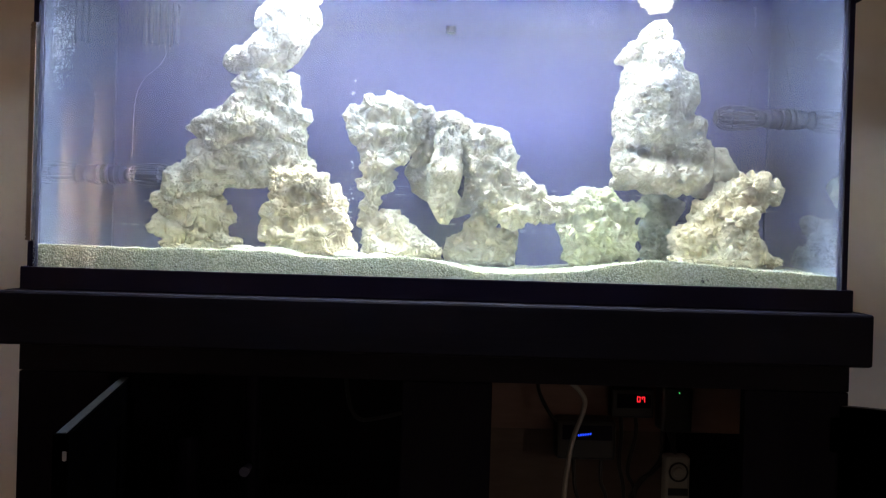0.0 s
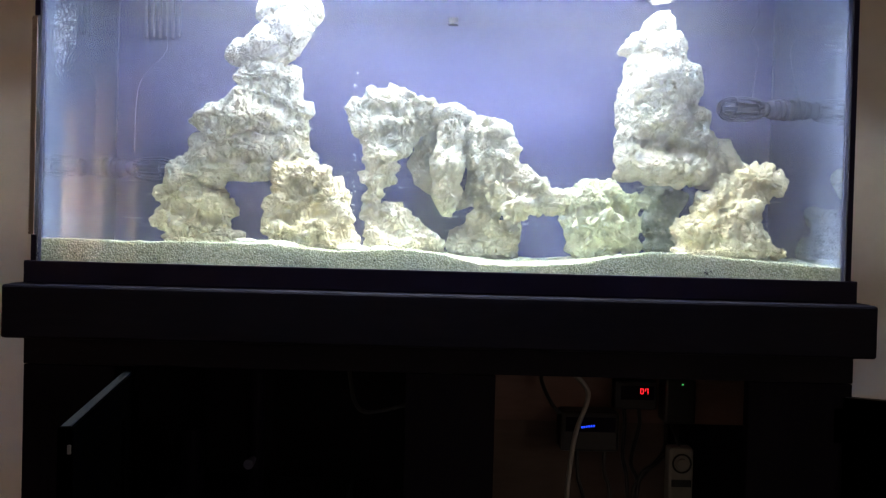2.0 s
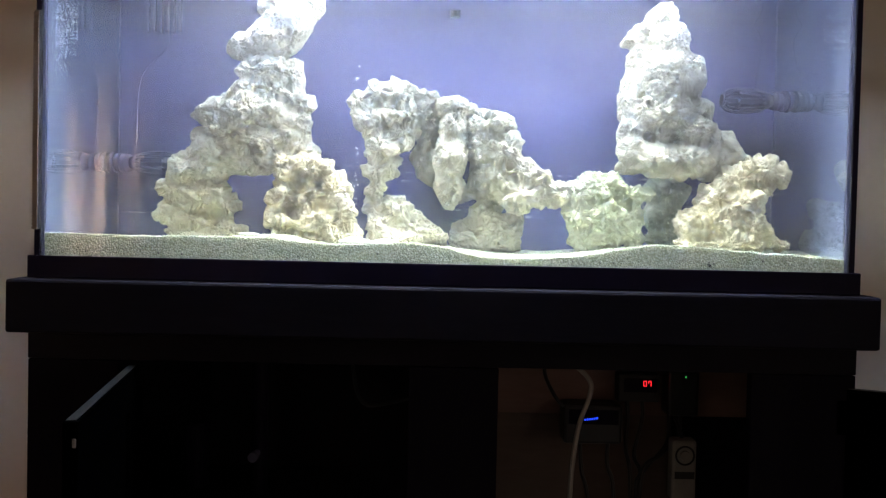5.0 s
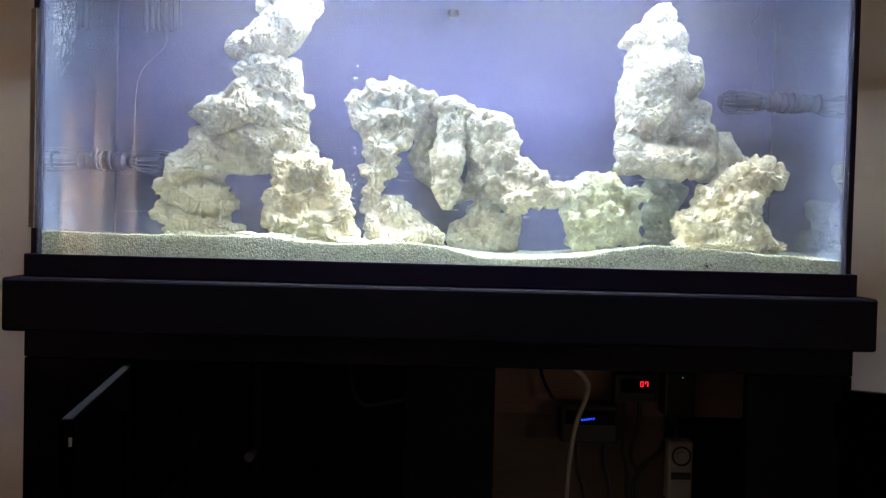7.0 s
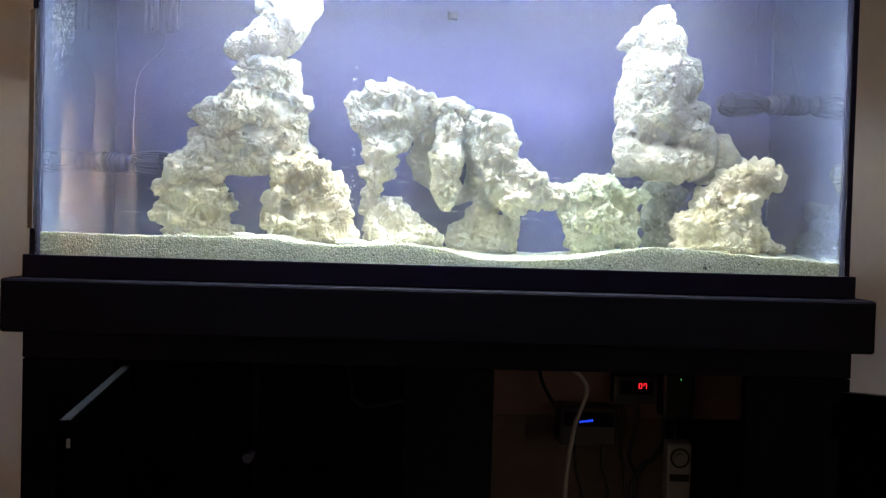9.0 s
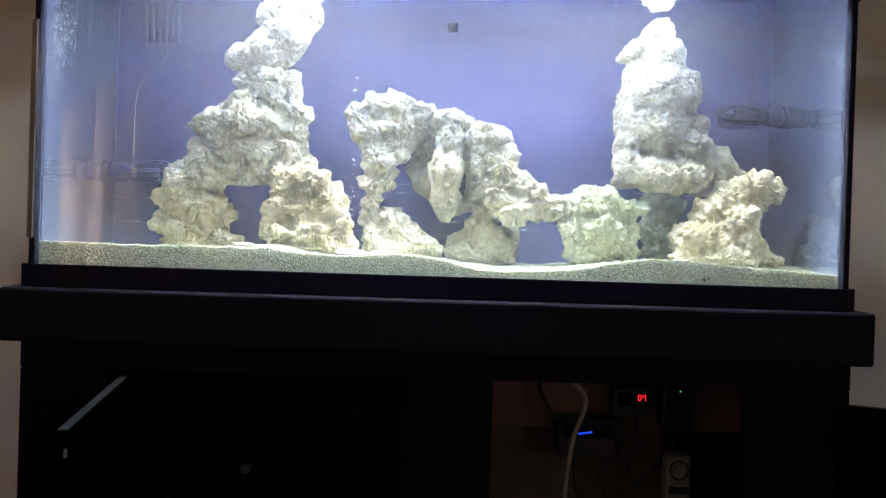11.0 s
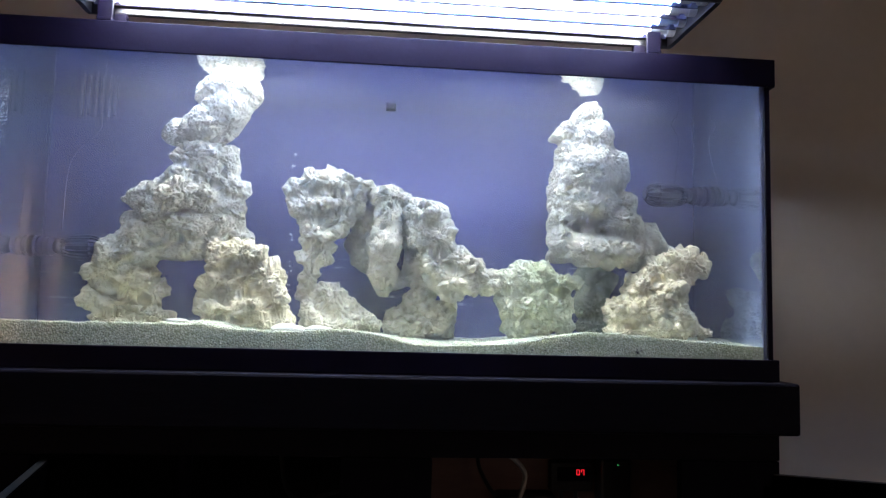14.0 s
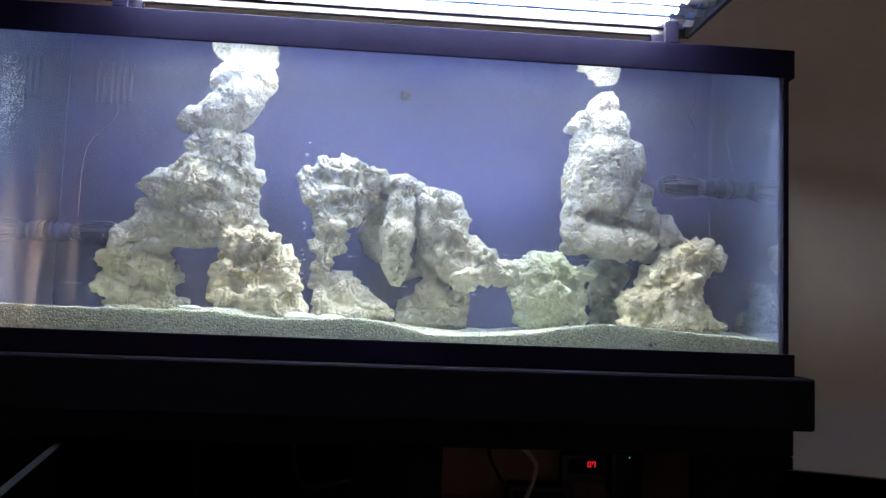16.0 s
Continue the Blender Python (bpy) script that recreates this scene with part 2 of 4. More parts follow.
WALL_FILL = glowing("wall_fill_glow", (1.0, 0.80, 0.64), 48.0)
CURTAIN_FILL = glowing("curtain_fill_glow", (1.0, 0.78, 0.62), 950.0)


# ---- builders ----
def box(bm, x0, x1, y0, y1, z0, z1, bevel=0.0, seg=2):
    r = bmesh.ops.create_cube(bm, size=1)
    vs = r["verts"]
    bmesh.ops.scale(bm, vec=(x1 - x0, y1 - y0, z1 - z0), verts=vs)
    bmesh.ops.translate(bm, vec=((x0 + x1) / 2, (y0 + y1) / 2, (z0 + z1) / 2), verts=vs)
    if bevel:
        es = list({e for v in vs for e in v.link_edges})
        bmesh.ops.bevel(bm, geom=es, offset=bevel, segments=seg, affect="EDGES", profile=0.5)


def mesh_of(name, bm, material, smooth=False):
    me = bpy.data.meshes.new(name)
    bmesh.ops.recalc_face_normals(bm, faces=bm.faces)
    bm.to_mesh(me)
    bm.free()
    me.materials.append(material)
    if smooth:
        me.shade_smooth()
    return me


def part(name, bm, material, parent, label="", smooth=False):
    ob = new(name, mesh_of(name, bm, material, smooth))
    ob.parent = parent
    if parent is not None:
        ob.matrix_parent_inverse = Matrix.Identity(4)
    return tagged(ob, label)


def boxed(name, material, parent, *dims, bevel=0.0, label=""):
    bm = bmesh.new()
    box(bm, *dims, bevel=bevel)
    return part(name, bm, material, parent, label)


def thing(name, label, category, group="", kind="", at=(0, 0, 0)):
    ob = new(name)
    ob.empty_display_size = 0.05
    ob.location = at
    return tagged(ob, label, category, group, kind)


def rod(bm, a, b, r, n=12, r2=None):
    a, b = Vector(a), Vector(b)
    m = Matrix.Translation((a + b) / 2) @ (b - a).to_track_quat("Z", "Y").to_matrix().to_4x4()
    bmesh.ops.create_cone(bm, cap_ends=True, segments=n, radius1=r, radius2=r if r2 is None else r2, depth=(b - a).length, matrix=m)


def hose(bm, pts, r, n=8, steps=8):
    """A round cord through the points, smoothly."""
    p = [Vector(q) for q in pts]
    p = [p[0] * 2 - p[1]] + p + [p[-1] * 2 - p[-2]]
    line = []
    for i in range(1, len(p) - 2):
        for s in range(steps):
            t = s / steps
            a, b, c, d = p[i - 1:i + 3]
            line.append(0.5 * (2 * b + (c - a) * t + (2 * a - 5 * b + 4 * c - d) * t * t + (3 * b - a - 3 * c + d) * t ** 3))
    line.append(p[-2])
    rings, up = [], Vector((0.13, 0.97, 0.2)).normalized()
    for i, q in enumerate(line):
        d = (line[min(i + 1, len(line) - 1)] - line[max(i - 1, 0)]).normalized()
        u = d.cross(up).normalized()
        w = d.cross(u)
        rings.append([bm.verts.new(q + r * (u * math.cos(2 * math.pi * k / n) + w * math.sin(2 * math.pi * k / n))) for k in range(n)])
    for a, b in zip(rings, rings[1:]):
        for k in range(n):
            bm.faces.new((a[k], a[(k + 1) % n], b[(k + 1) % n], b[k]))
    bm.faces.new(rings[0])
    bm.faces.new(rings[-1])


def ring(bm, x0, x1, y0, y1, z0, z1, w, bevel=0.0):
    """A rectangular frame of four bars, butted end to end."""
    box(bm, x0, x1, y0, y0 + w, z0, z1, bevel)
    box(bm, x0, x1, y1 - w, y1, z0, z1, bevel)
    box(bm, x0, x0 + w, y0 + w, y1 - w, z0, z1)
    box(bm, x1 - w, x1, y0 + w, y1 - w, z0, z1)


# ---- the room ----
X0, X1, Y0, Y1, TOP = -2.7, 2.5, -3.3, 0.46, 2.5
tagged(boxed("floor", FLOOR, None, X0 - 0.1, X1 + 0.1, Y0 - 0.1, Y1 + 0.1, -0.1, 0), "brown cut-pile carpet floor", "floor", kind="structure")
tagged(boxed("ceiling", CEIL, None, X0 - 0.1, X1 + 0.1, Y0 - 0.1, Y1 + 0.1, TOP, TOP + 0.1), "plain white painted ceiling", "ceiling", kind="structure")
for nm, d in (("wall_north", (X0, X1, Y1, Y1 + 0.1, 0, TOP)), ("wall_south", (X0, X1, Y0 - 0.1, Y0, 0, TOP)),
              ("wall_west", (X0 - 0.1, X0, Y0 - 0.1, Y1 + 0.1, 0, TOP)), ("wall_east", (X1, X1 + 0.1, Y0 - 0.1, Y1 + 0.1, 0, TOP))):
    tagged(boxed(nm, WALL, None, *d), "plain taupe painted wall", "wall", kind="structure")
tagged(boxed("baseboard", TRIM, None, X0, X1, Y1 - 0.014, Y1 - 0.001, 0.001, 0.09, bevel=0.004), "white painted baseboard along the wall", "baseboard", kind="structure")


# ---- curtain and warm lamp, seen as reflections and glow, and two added fill lamps ----
def curtain(x0, x1, y, z0, z1):
    c = thing("curtain", "tan cloth curtain hanging in soft folds", "curtain", at=(0, 0, 0))
    n = 120
    bm = bmesh.new()
    rows = []
    for j in range(12):
        z = z0 + (z1 - z0) * j / 11
        row = []
        for i in range(n + 1):
            u = i / n
            fold = 0.03 * math.sin(u * 2 * math.pi * 2.5 + 0.3 * math.sin(3 * z)) + 0.006 * math.sin(u * 31 + z)
            row.append(bm.verts.new((x0 + (x1 - x0) * u, y + fold, z)))
        rows.append(row)
    for a, b in zip(rows, rows[1:]):
        for i in range(n):
            bm.faces.new((a[i], a[i + 1], b[i + 1], b[i]))
    cloth = part("cloth", bm, CURTAIN, c, smooth=True)
    cloth.modifiers.new("thick", "SOLIDIFY").thickness = 0.004
    bm = bmesh.new()
    rod(bm, (x0 - 0.1, y, z1 + 0.01), (x1 + 0.1, y, z1 + 0.01), 0.012)
    part("rail", bm, STEEL, c, "steel curtain rail", True)


def table_lamp(x, y, z, tall, r, glow):
    lamp = thing("table_lamp", "unseen bare warm bulb lamp standing on the carpet", "lamp", at=(x, y, z))
    bm = bmesh.new()
    rod(bm, (0, 0, 0), (0, 0, 0.03), 0.08, 32, 0.07)
    rod(bm, (0, 0, 0.03), (0, 0, tall - r), 0.012, 16)
    part("base", bm, BLACK, lamp, smooth=False)
    bm = bmesh.new()
    bmesh.ops.create_uvsphere(bm, u_segments=16, v_segments=12, radius=r, matrix=Matrix.Translation((0, 0, tall)))
    part("bulb", bm, glow, lamp, "glowing warm bulb", True)


curtain(-1.60, -1.23, -2.1, 0.05, 1.67)
table_lamp(-1.35, -0.35, 0.0, 0.34, 0.022, WARM)
# added fill: an unseen lamp that lifts the right wall and the stand's inside
table_lamp(2.12, -2.4, 0.0, 0.98, 0.045, WALL_FILL)


def curtain_fill_lamp(x, y, tall):
    lamp = thing("curtain_fill_lamp", "unseen fill lamp added for the curtain, with a half-round metal shade", "lamp", at=(x, y, 0))
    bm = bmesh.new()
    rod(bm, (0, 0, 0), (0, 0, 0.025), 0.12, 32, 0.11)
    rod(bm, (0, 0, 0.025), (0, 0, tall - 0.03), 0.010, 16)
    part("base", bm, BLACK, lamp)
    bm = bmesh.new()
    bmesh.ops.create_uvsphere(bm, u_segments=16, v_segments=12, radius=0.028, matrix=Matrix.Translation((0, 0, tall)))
    part("bulb", bm, CURTAIN_FILL, lamp, "glowing warm bulb", True)
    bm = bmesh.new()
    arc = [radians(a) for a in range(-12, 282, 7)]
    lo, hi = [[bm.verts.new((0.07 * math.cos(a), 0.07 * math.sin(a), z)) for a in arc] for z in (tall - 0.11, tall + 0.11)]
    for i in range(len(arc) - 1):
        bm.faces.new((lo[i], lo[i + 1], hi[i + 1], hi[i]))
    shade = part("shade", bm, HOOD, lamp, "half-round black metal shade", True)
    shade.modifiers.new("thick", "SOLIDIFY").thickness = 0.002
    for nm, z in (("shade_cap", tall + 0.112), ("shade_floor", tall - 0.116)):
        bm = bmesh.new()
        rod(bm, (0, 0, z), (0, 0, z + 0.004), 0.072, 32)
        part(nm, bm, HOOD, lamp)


# unseen lamp added to brighten the curtain; its shade keeps spill off the walls
curtain_fill_lamp(-1.72, -1.86, 0.98)


# ---- the stand ----
FACE = 0.0
stand = thing("aquarium_stand", "black stained wooden aquarium stand with its doors open", "stand", at=(0, 0, 0))
bm = bmesh.new()
ring(bm, -0.632, 0.632, -0.029, 0.33, 0.689, 0.7665, 0.026, 0.004)
part("top_band", bm, STAND, stand, "wide black moulding round the top of the stand")
boxed("top_board", STAND, stand, -0.605, 0.605, -0.002, 0.303, 0.742, 0.7635)
for nm, d in (("top_rail", (-0.614, 0.614, 0.0, 0.02, 0.648, 0.688)), ("bottom_rail", (-0.614, 0.614, 0.0, 0.02, 0.0, 0.08)),
              ("stile", (-0.614, -0.480, 0.001, 0.02, 0.081, 0.647)), ("stile", (0.459, 0.614, 0.001, 0.02, 0.081, 0.647)),
              ("centre_post", (-0.050, 0.083, 0.001, 0.02, 0.081, 0.647))):
    boxed(nm, STAND_UP if "stile" in nm or "post" in nm else STAND, stand, *d, bevel=0.002)
boxed("side_panel", STAND_UP, stand, -0.614, -0.596, 0.021, 0.30, 0.0, 0.688)
boxed("side_panel", STAND_UP, stand, 0.596, 0.614, 0.021, 0.30, 0.0, 0.688)
boxed("floor_board", STAND, stand, -0.595, 0.595, 0.021, 0.30, 0.06, 0.078)
boxed("divider", STAND_UP, stand, 0.004, 0.022, 0.021, 0.28, 0.079, 0.687)
boxed("back_board", STAND, stand, -0.595, 0.002, 0.285, 0.30, 0.079, 0.687)
boxed("back_rail", PLY, stand, 0.024, 0.595, 0.262, 0.28, 0.520, 0.687, bevel=0.001, label="raw plywood rail across the back")
# unseen board, added so the gap behind the adapters stays dark
boxed("gap_darkening_board", STAND_UP, stand, 0.432, 0.595, 0.283, 0.298, 0.079, 0.5195, label="black board added to keep the gap behind the adapters dark")
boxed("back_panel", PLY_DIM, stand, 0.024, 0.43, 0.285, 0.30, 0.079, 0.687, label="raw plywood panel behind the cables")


def stand_door(x, y, angle, width, handed, zt=0.642):
    """A framed door on its hinge; it swings about the hinge edge."""
    d = thing("cabinet_door", "black stained cabinet door swung wide open", "door", "doors of the stand", at=(x, y, 0))
    d.rotation_euler = (0, 0, radians(angle))
    s = handed
    t, f, zb = 0.016, 0.055, 0.075
    xs = sorted((0, s * width))
    bm = bmesh.new()
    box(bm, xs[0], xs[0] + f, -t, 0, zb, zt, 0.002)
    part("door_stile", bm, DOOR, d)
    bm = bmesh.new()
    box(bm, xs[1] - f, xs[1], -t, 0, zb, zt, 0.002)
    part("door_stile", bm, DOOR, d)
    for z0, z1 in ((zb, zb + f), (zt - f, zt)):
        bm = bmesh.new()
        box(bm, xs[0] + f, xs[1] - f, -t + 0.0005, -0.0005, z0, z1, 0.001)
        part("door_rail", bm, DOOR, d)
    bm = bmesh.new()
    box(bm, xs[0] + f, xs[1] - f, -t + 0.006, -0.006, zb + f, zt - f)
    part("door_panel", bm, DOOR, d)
    # hood light on the door's top edge, put in as a grey strip
    bm = bmesh.new()
    box(bm, xs[0] + 0.004, xs[1] - 0.002, -t + 0.003, -0.003, zt, zt + 0.001)
    part("edge_light_strip", bm, EDGE_LIGHT, d, "grey strip for the light along the top edge")
    for z in (0.16, 0.56):
        bm = bmesh.new()
        box(bm, -0.012 if s > 0 else 0.0, 0.0 if s > 0 else 0.012, -0.004, 0.004, z, z + 0.05, 0.001)
        part("hinge", bm, DOOR, d, "small black hinge")
    return d


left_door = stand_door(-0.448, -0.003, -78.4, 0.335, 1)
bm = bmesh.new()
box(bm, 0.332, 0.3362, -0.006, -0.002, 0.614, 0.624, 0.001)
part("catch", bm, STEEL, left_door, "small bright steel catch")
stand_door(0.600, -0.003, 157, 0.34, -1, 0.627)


# ---- the tank ----
tank = thing("aquarium", "long glass aquarium with black plastic rims on a stand", "aquarium", at=(0, 0, 0))
bm = bmesh.new()
ring(bm, -0.616, 0.616, 0.0, 0.287, 0.767, 0.80, 0.0035, 0.0015)
box(bm, -0.612, 0.612, 0.004, 0.283, 0.767, 0.772)
part("bottom_rim", bm, RIM, tank, "black plastic bottom rim")
bm = bmesh.new()
ring(bm, -0.616, 0.616, 0.0, 0.287, 1.232, 1.277, 0.0035, 0.0015)
ring(bm, -0.6125, 0.6125, 0.0035, 0.2835, 1.262, 1.2765, 0.022)
part("top_rim", bm, RIM, tank, "black plastic top rim")
boxed("centre_brace", RIM, tank, -0.026, 0.030, 0.026, 0.261, 1.262, 1.2755, bevel=0.002, label="black brace across the top")
front = boxed("front_pane", HAZED, tank, -0.607, 0.607, 0.004, 0.010, 0.773, 1.261, label="clear front pane with faint reflections")
ends = [boxed("end_pane", GLASS, tank, x0, x1, 0.0105, 0.270, 0.773, 1.261, label="clear end pane") for x0, x1 in ((-0.607, -0.601), (0.601, 0.607))]
for pane in (front, *ends):
    pane.visible_shadow = False
boxed("back_pane", BACK, tank, -0.607, 0.607, 0.2705, 0.277, 0.773, 1.261, label="back pane covered in blue-violet film")
for sx in (-1, 1):
    # film on hazy end glass, added as well to brighten the tank's ends
    film = boxed("end_film", END_FILM, tank, *sorted((sx * 0.5940, sx * 0.5950)), 0.014, 0.264, 0.776, 1.236, label="milky film on the end pane, added to lighten that end of the tank")
    film.visible_shadow = False
    for y0, y1 in ((0.0105, 0.0135), (0.265, 0.270)):
        bm = bmesh.new()
        box(bm, *sorted((sx * 0.5965, sx * 0.6005)), y0, y1, 0.775, 1.26)
        part("silicone_seam", bm, SEAM, tank, "bluish silicone seam")
    spans = ((0.8005, 0.838), (1.160, 1.2315)) if sx < 0 else ((0.8005, 1.2315),)
    for z0, z1 in spans:
        boxed("edge_bead", RIM, tank, *sorted((sx * 0.5995, sx * 0.6072)), 0.0030, 0.0038, z0, z1, label="dark bead down the glass edge")
# warm light refracted in the glass edge, built as a tan ribbed strip
bead = boxed("refracted_light_ribs", REFRACTED_TAN, tank, -0.6100, -0.6035, 0.0028, 0.0036, 0.8385, 1.1595, label="ribbed tan strip standing for warm light refracted in the glass edge")
bm = bmesh.new()
box(bm, -0.6105, -0.603, 0.0010, 0.0026, 0, 0.0034)
rib_mesh = mesh_of("rib", bm, REFRACTED_TAN)
for i in range(57):
    rib = new("rib", rib_mesh)
    rib.parent = bead
    rib.location = (0, 0, 0.8390 + 0.0056 * i)

# the water: its surface and its two ends, all facing outwards
WATER_Z = 1.236
bm = bmesh.new()
nx, ny = 90, 20
grid = [[bm.verts.new((-0.596 + 1.192 * i / nx, 0.0103 + 0.2601 * j / ny, WATER_Z)) for i in range(nx + 1)] for j in range(ny + 1)]
for j in range(ny):
    for i in range(nx):
        bm.faces.new((grid[j][i], grid[j][i + 1], grid[j + 1][i + 1], grid[j + 1][i]))
me = bpy.data.meshes.new("water")
for sx in (-1, 1):
    q = [bm.verts.new((sx * 0.596, y, z)) for y, z in ((0.014, 0.80), (0.2645, 0.80), (0.2645, WATER_Z), (0.014, WATER_Z))]
    bm.faces.new(q if sx > 0 else q[::-1])
bm.to_mesh(me)
bm.free()
me.materials.append(WATER)
me.materials.append(WATER_END)
for f in me.polygons:
    f.material_index = 1 if abs(f.normal.x) > 0.5 else 0
water = tagged(new("water", me), "clear still water filling the tank", "water", kind="structure")
water.visible_shadow = False

# sand bed
FRONT_X = (-0.60, -0.47, -0.341, -0.285, -0.228, -0.179, -0.13, -0.048, 0.003, 0.054, 0.104, 0.19, 0.242, 0.311, 0.364, 0.453, 0.60)
FRONT_Z = (0.833, 0.831, 0.833, 0.831, 0.828, 0.824, 0.825, 0.830, 0.823, 0.810, 0.809, 0.813, 0.823, 0.834, 0.834, 0.827, 0.818)


def sand_height(x, y):
    f = (y - 0.0107) / 0.259
    edge = float(np.interp(x, FRONT_X, FRONT_Z))
    k = 0.5 - 0.5 * math.cos(math.pi * min(1, f * 1.6))
    inner = 0.827 + 0.006 * noise.noise((x * 9, y * 9, 3.1)) - 0.012 * math.exp(-((x - 0.12) / 0.12) ** 2)
    z = edge * (1 - k) + inner * k
    z += 0.010 * math.exp(-((x + 0.25) / 0.06) ** 2 - ((y - 0.05) / 0.03) ** 2)
    return z + 0.0011 * noise.noise((x * 160, y * 160, 0)) + 0.002 * noise.noise((x * 40, y * 40, 5))


bm = bmesh.new()
nx, ny = 420, 90
top = [[bm.verts.new((x := -0.5955 + 1.191 * i / nx, y := 0.0108 + 0.2588 * j / ny, sand_height(x, y))) for i in range(nx + 1)] for j in range(ny + 1)]
for j in range(ny):
    for i in range(nx):
        bm.faces.new((top[j][i], top[j][i + 1], top[j + 1][i + 1], top[j + 1][i]))
low = [bm.verts.new((v.co.x, v.co.y, 0.774)) for v in top[0]]
for i in range(nx):
    bm.faces.new((low[i], low[i + 1], top[0][i + 1], top[0][i]))
lowb = [bm.verts.new((v.co.x, v.co.y, 0.774)) for v in (top[0][0], top[0][-1], top[-1][-1], top[-1][0])]
bm.faces.new(lowb)
sand = tagged(new("sand_bed", mesh_of("sand_bed", bm, SAND)), "pale grainy aragonite sand banked against the glass", "sand", kind="stuff")


# ---- reef rocks ----
def clamp(v):
    return 0.0 if v < 0 else 1.0 if v > 1 else v


def rock(label, blobs, material, seed, knob=0.008, fine=0.005, pit=0.008, voxel=0.00125):
    """One porous rock: lobes grown together, then covered in knobs and creases and eaten out by pits."""
    swell = 0.0045
    bm = bmesh.new()
    for x, y, z, rx, ry, rz, tilt in blobs:
        bmesh.ops.create_icosphere(bm, subdivisions=3, radius=1.0, matrix=pose(x, y, z, 0, tilt, 0) @ Matrix.Diagonal((rx + swell, ry + swell + 0.006, rz + swell, 1)))
    raw = bpy.data.meshes.new("raw")
    bm.to_mesh(raw)
    bm.free()
    ob = new("raw", raw)
    mod = ob.modifiers.new("grow", "REMESH")
    mod.mode, mod.voxel_size = "VOXEL", voxel
    soft = ob.modifiers.new("settle", "SMOOTH")
    soft.factor, soft.iterations = 0.5, 26
    me = bpy.data.meshes.new_from_object(ob.evaluated_get(bpy.context.evaluated_depsgraph_get()))
    bpy.data.objects.remove(ob)
    n = len(me.vertices)
    co, nr = np.empty(n * 3, np.float32), np.empty(n * 3, np.float32)
    me.vertices.foreach_get("co", co)
    me.vertices.foreach_get("normal", nr)
    co, nr = co.reshape(-1, 3), nr.reshape(-1, 3)
    off = Vector((seed * 1.37, seed * 0.71, seed * 2.3))
    d = np.empty(n, np.float32)
    side = np.empty((n, 3), np.float32)
    for i in range(n):
        p = Vector(co[i]) + off
        sway = noise.noise_vector(p * 42)
        q = p + 0.006 * sway + 0.002 * noise.noise_vector(p * 150)
        g1 = noise.voronoi(q * 72)[0][0]
        k1 = noise.voronoi(q * 165)[0][0]
        a1 = noise.voronoi(q * 66 + off)[0][0]
        b1 = noise.voronoi(q * 185 + off)[0][0]
        rough = clamp(0.5 + 1.3 * noise.noise(p * 20))
        h = knob * 1.85 * (noise.turbulence(q * 26, 3, True) - 0.42) - 0.003
        h += 0.6 * fine * (0.52 - g1) * (0.5 + 0.9 * rough) + 0.32 * fine * (0.52 - k1)
        h += 0.0009 * noise.fractal(p * 190, 0.7, 2.1, 3)
        h -= 1.45 * pit * clamp((0.34 - a1) / 0.09) * clamp(3.5 * noise.noise(p * 24 + off) - 0.1)
        h -= 0.55 * pit * clamp((0.38 - b1) / 0.12) * clamp(0.45 + 2.4 * noise.noise(p * 30))
        d[i] = h
        side[i] = sway
    co += nr * d[:, None] + side * 0.0015
    me.vertices.foreach_set("co", co.reshape(-1))
    me.materials.clear()
    me.materials.append(material)
    me.name = "reef_rock"
    me.shade_smooth()
    me.update()
    return tagged(new("reef_rock", me), label, "rock", "reef rocks in the tank")


rock("white angular reef rock leaning at the water's surface", [
      (-0.293, 0.120, 1.152, 0.042, 0.040, 0.033, -35), (-0.332, 0.130, 1.143, 0.028, 0.025, 0.020, -20),
      (-0.266, 0.120, 1.182, 0.042, 0.038, 0.030, -40), (-0.273, 0.115, 1.212, 0.039, 0.033, 0.024, -15),
      (-0.232, 0.130, 1.215, 0.026, 0.027, 0.026, -30), (-0.245, 0.125, 1.173, 0.016, 0.031, 0.043, 22),
      (-0.284, 0.130, 1.138, 0.028, 0.023, 0.016, 0)], ROCK_WHITE, 1, knob=0.0055, fine=0.004, pit=0.007)
rock("white pitted reef rock with a pointed ledge", [
      (-0.295, 0.125, 1.100, 0.046, 0.038, 0.026, 0), (-0.258, 0.135, 1.096, 0.020, 0.025, 0.028, 0),
      (-0.252, 0.135, 1.055, 0.028, 0.026, 0.021, 0), (-0.320, 0.125, 1.067, 0.044, 0.036, 0.024, -20),
      (-0.374, 0.135, 1.047, 0.040, 0.027, 0.012, -28), (-0.325, 0.095, 1.037, 0.031, 0.029, 0.025, -15),
      (-0.292, 0.125, 1.036, 0.035, 0.032, 0.026, 0), (-0.385, 0.135, 1.026, 0.023, 0.023, 0.021, -20),
      (-0.357, 0.125, 1.010, 0.035, 0.029, 0.020, 0), (-0.247, 0.135, 1.022, 0.022, 0.022, 0.019, 20),
      (-0.297, 0.137, 1.070, 0.047, 0.039, 0.028, 0), (-0.300, 0.135, 1.119, 0.036, 0.026, 0.015, 0)], ROCK_WHITE, 2, knob=0.009, fine=0.006, pit=0.009)
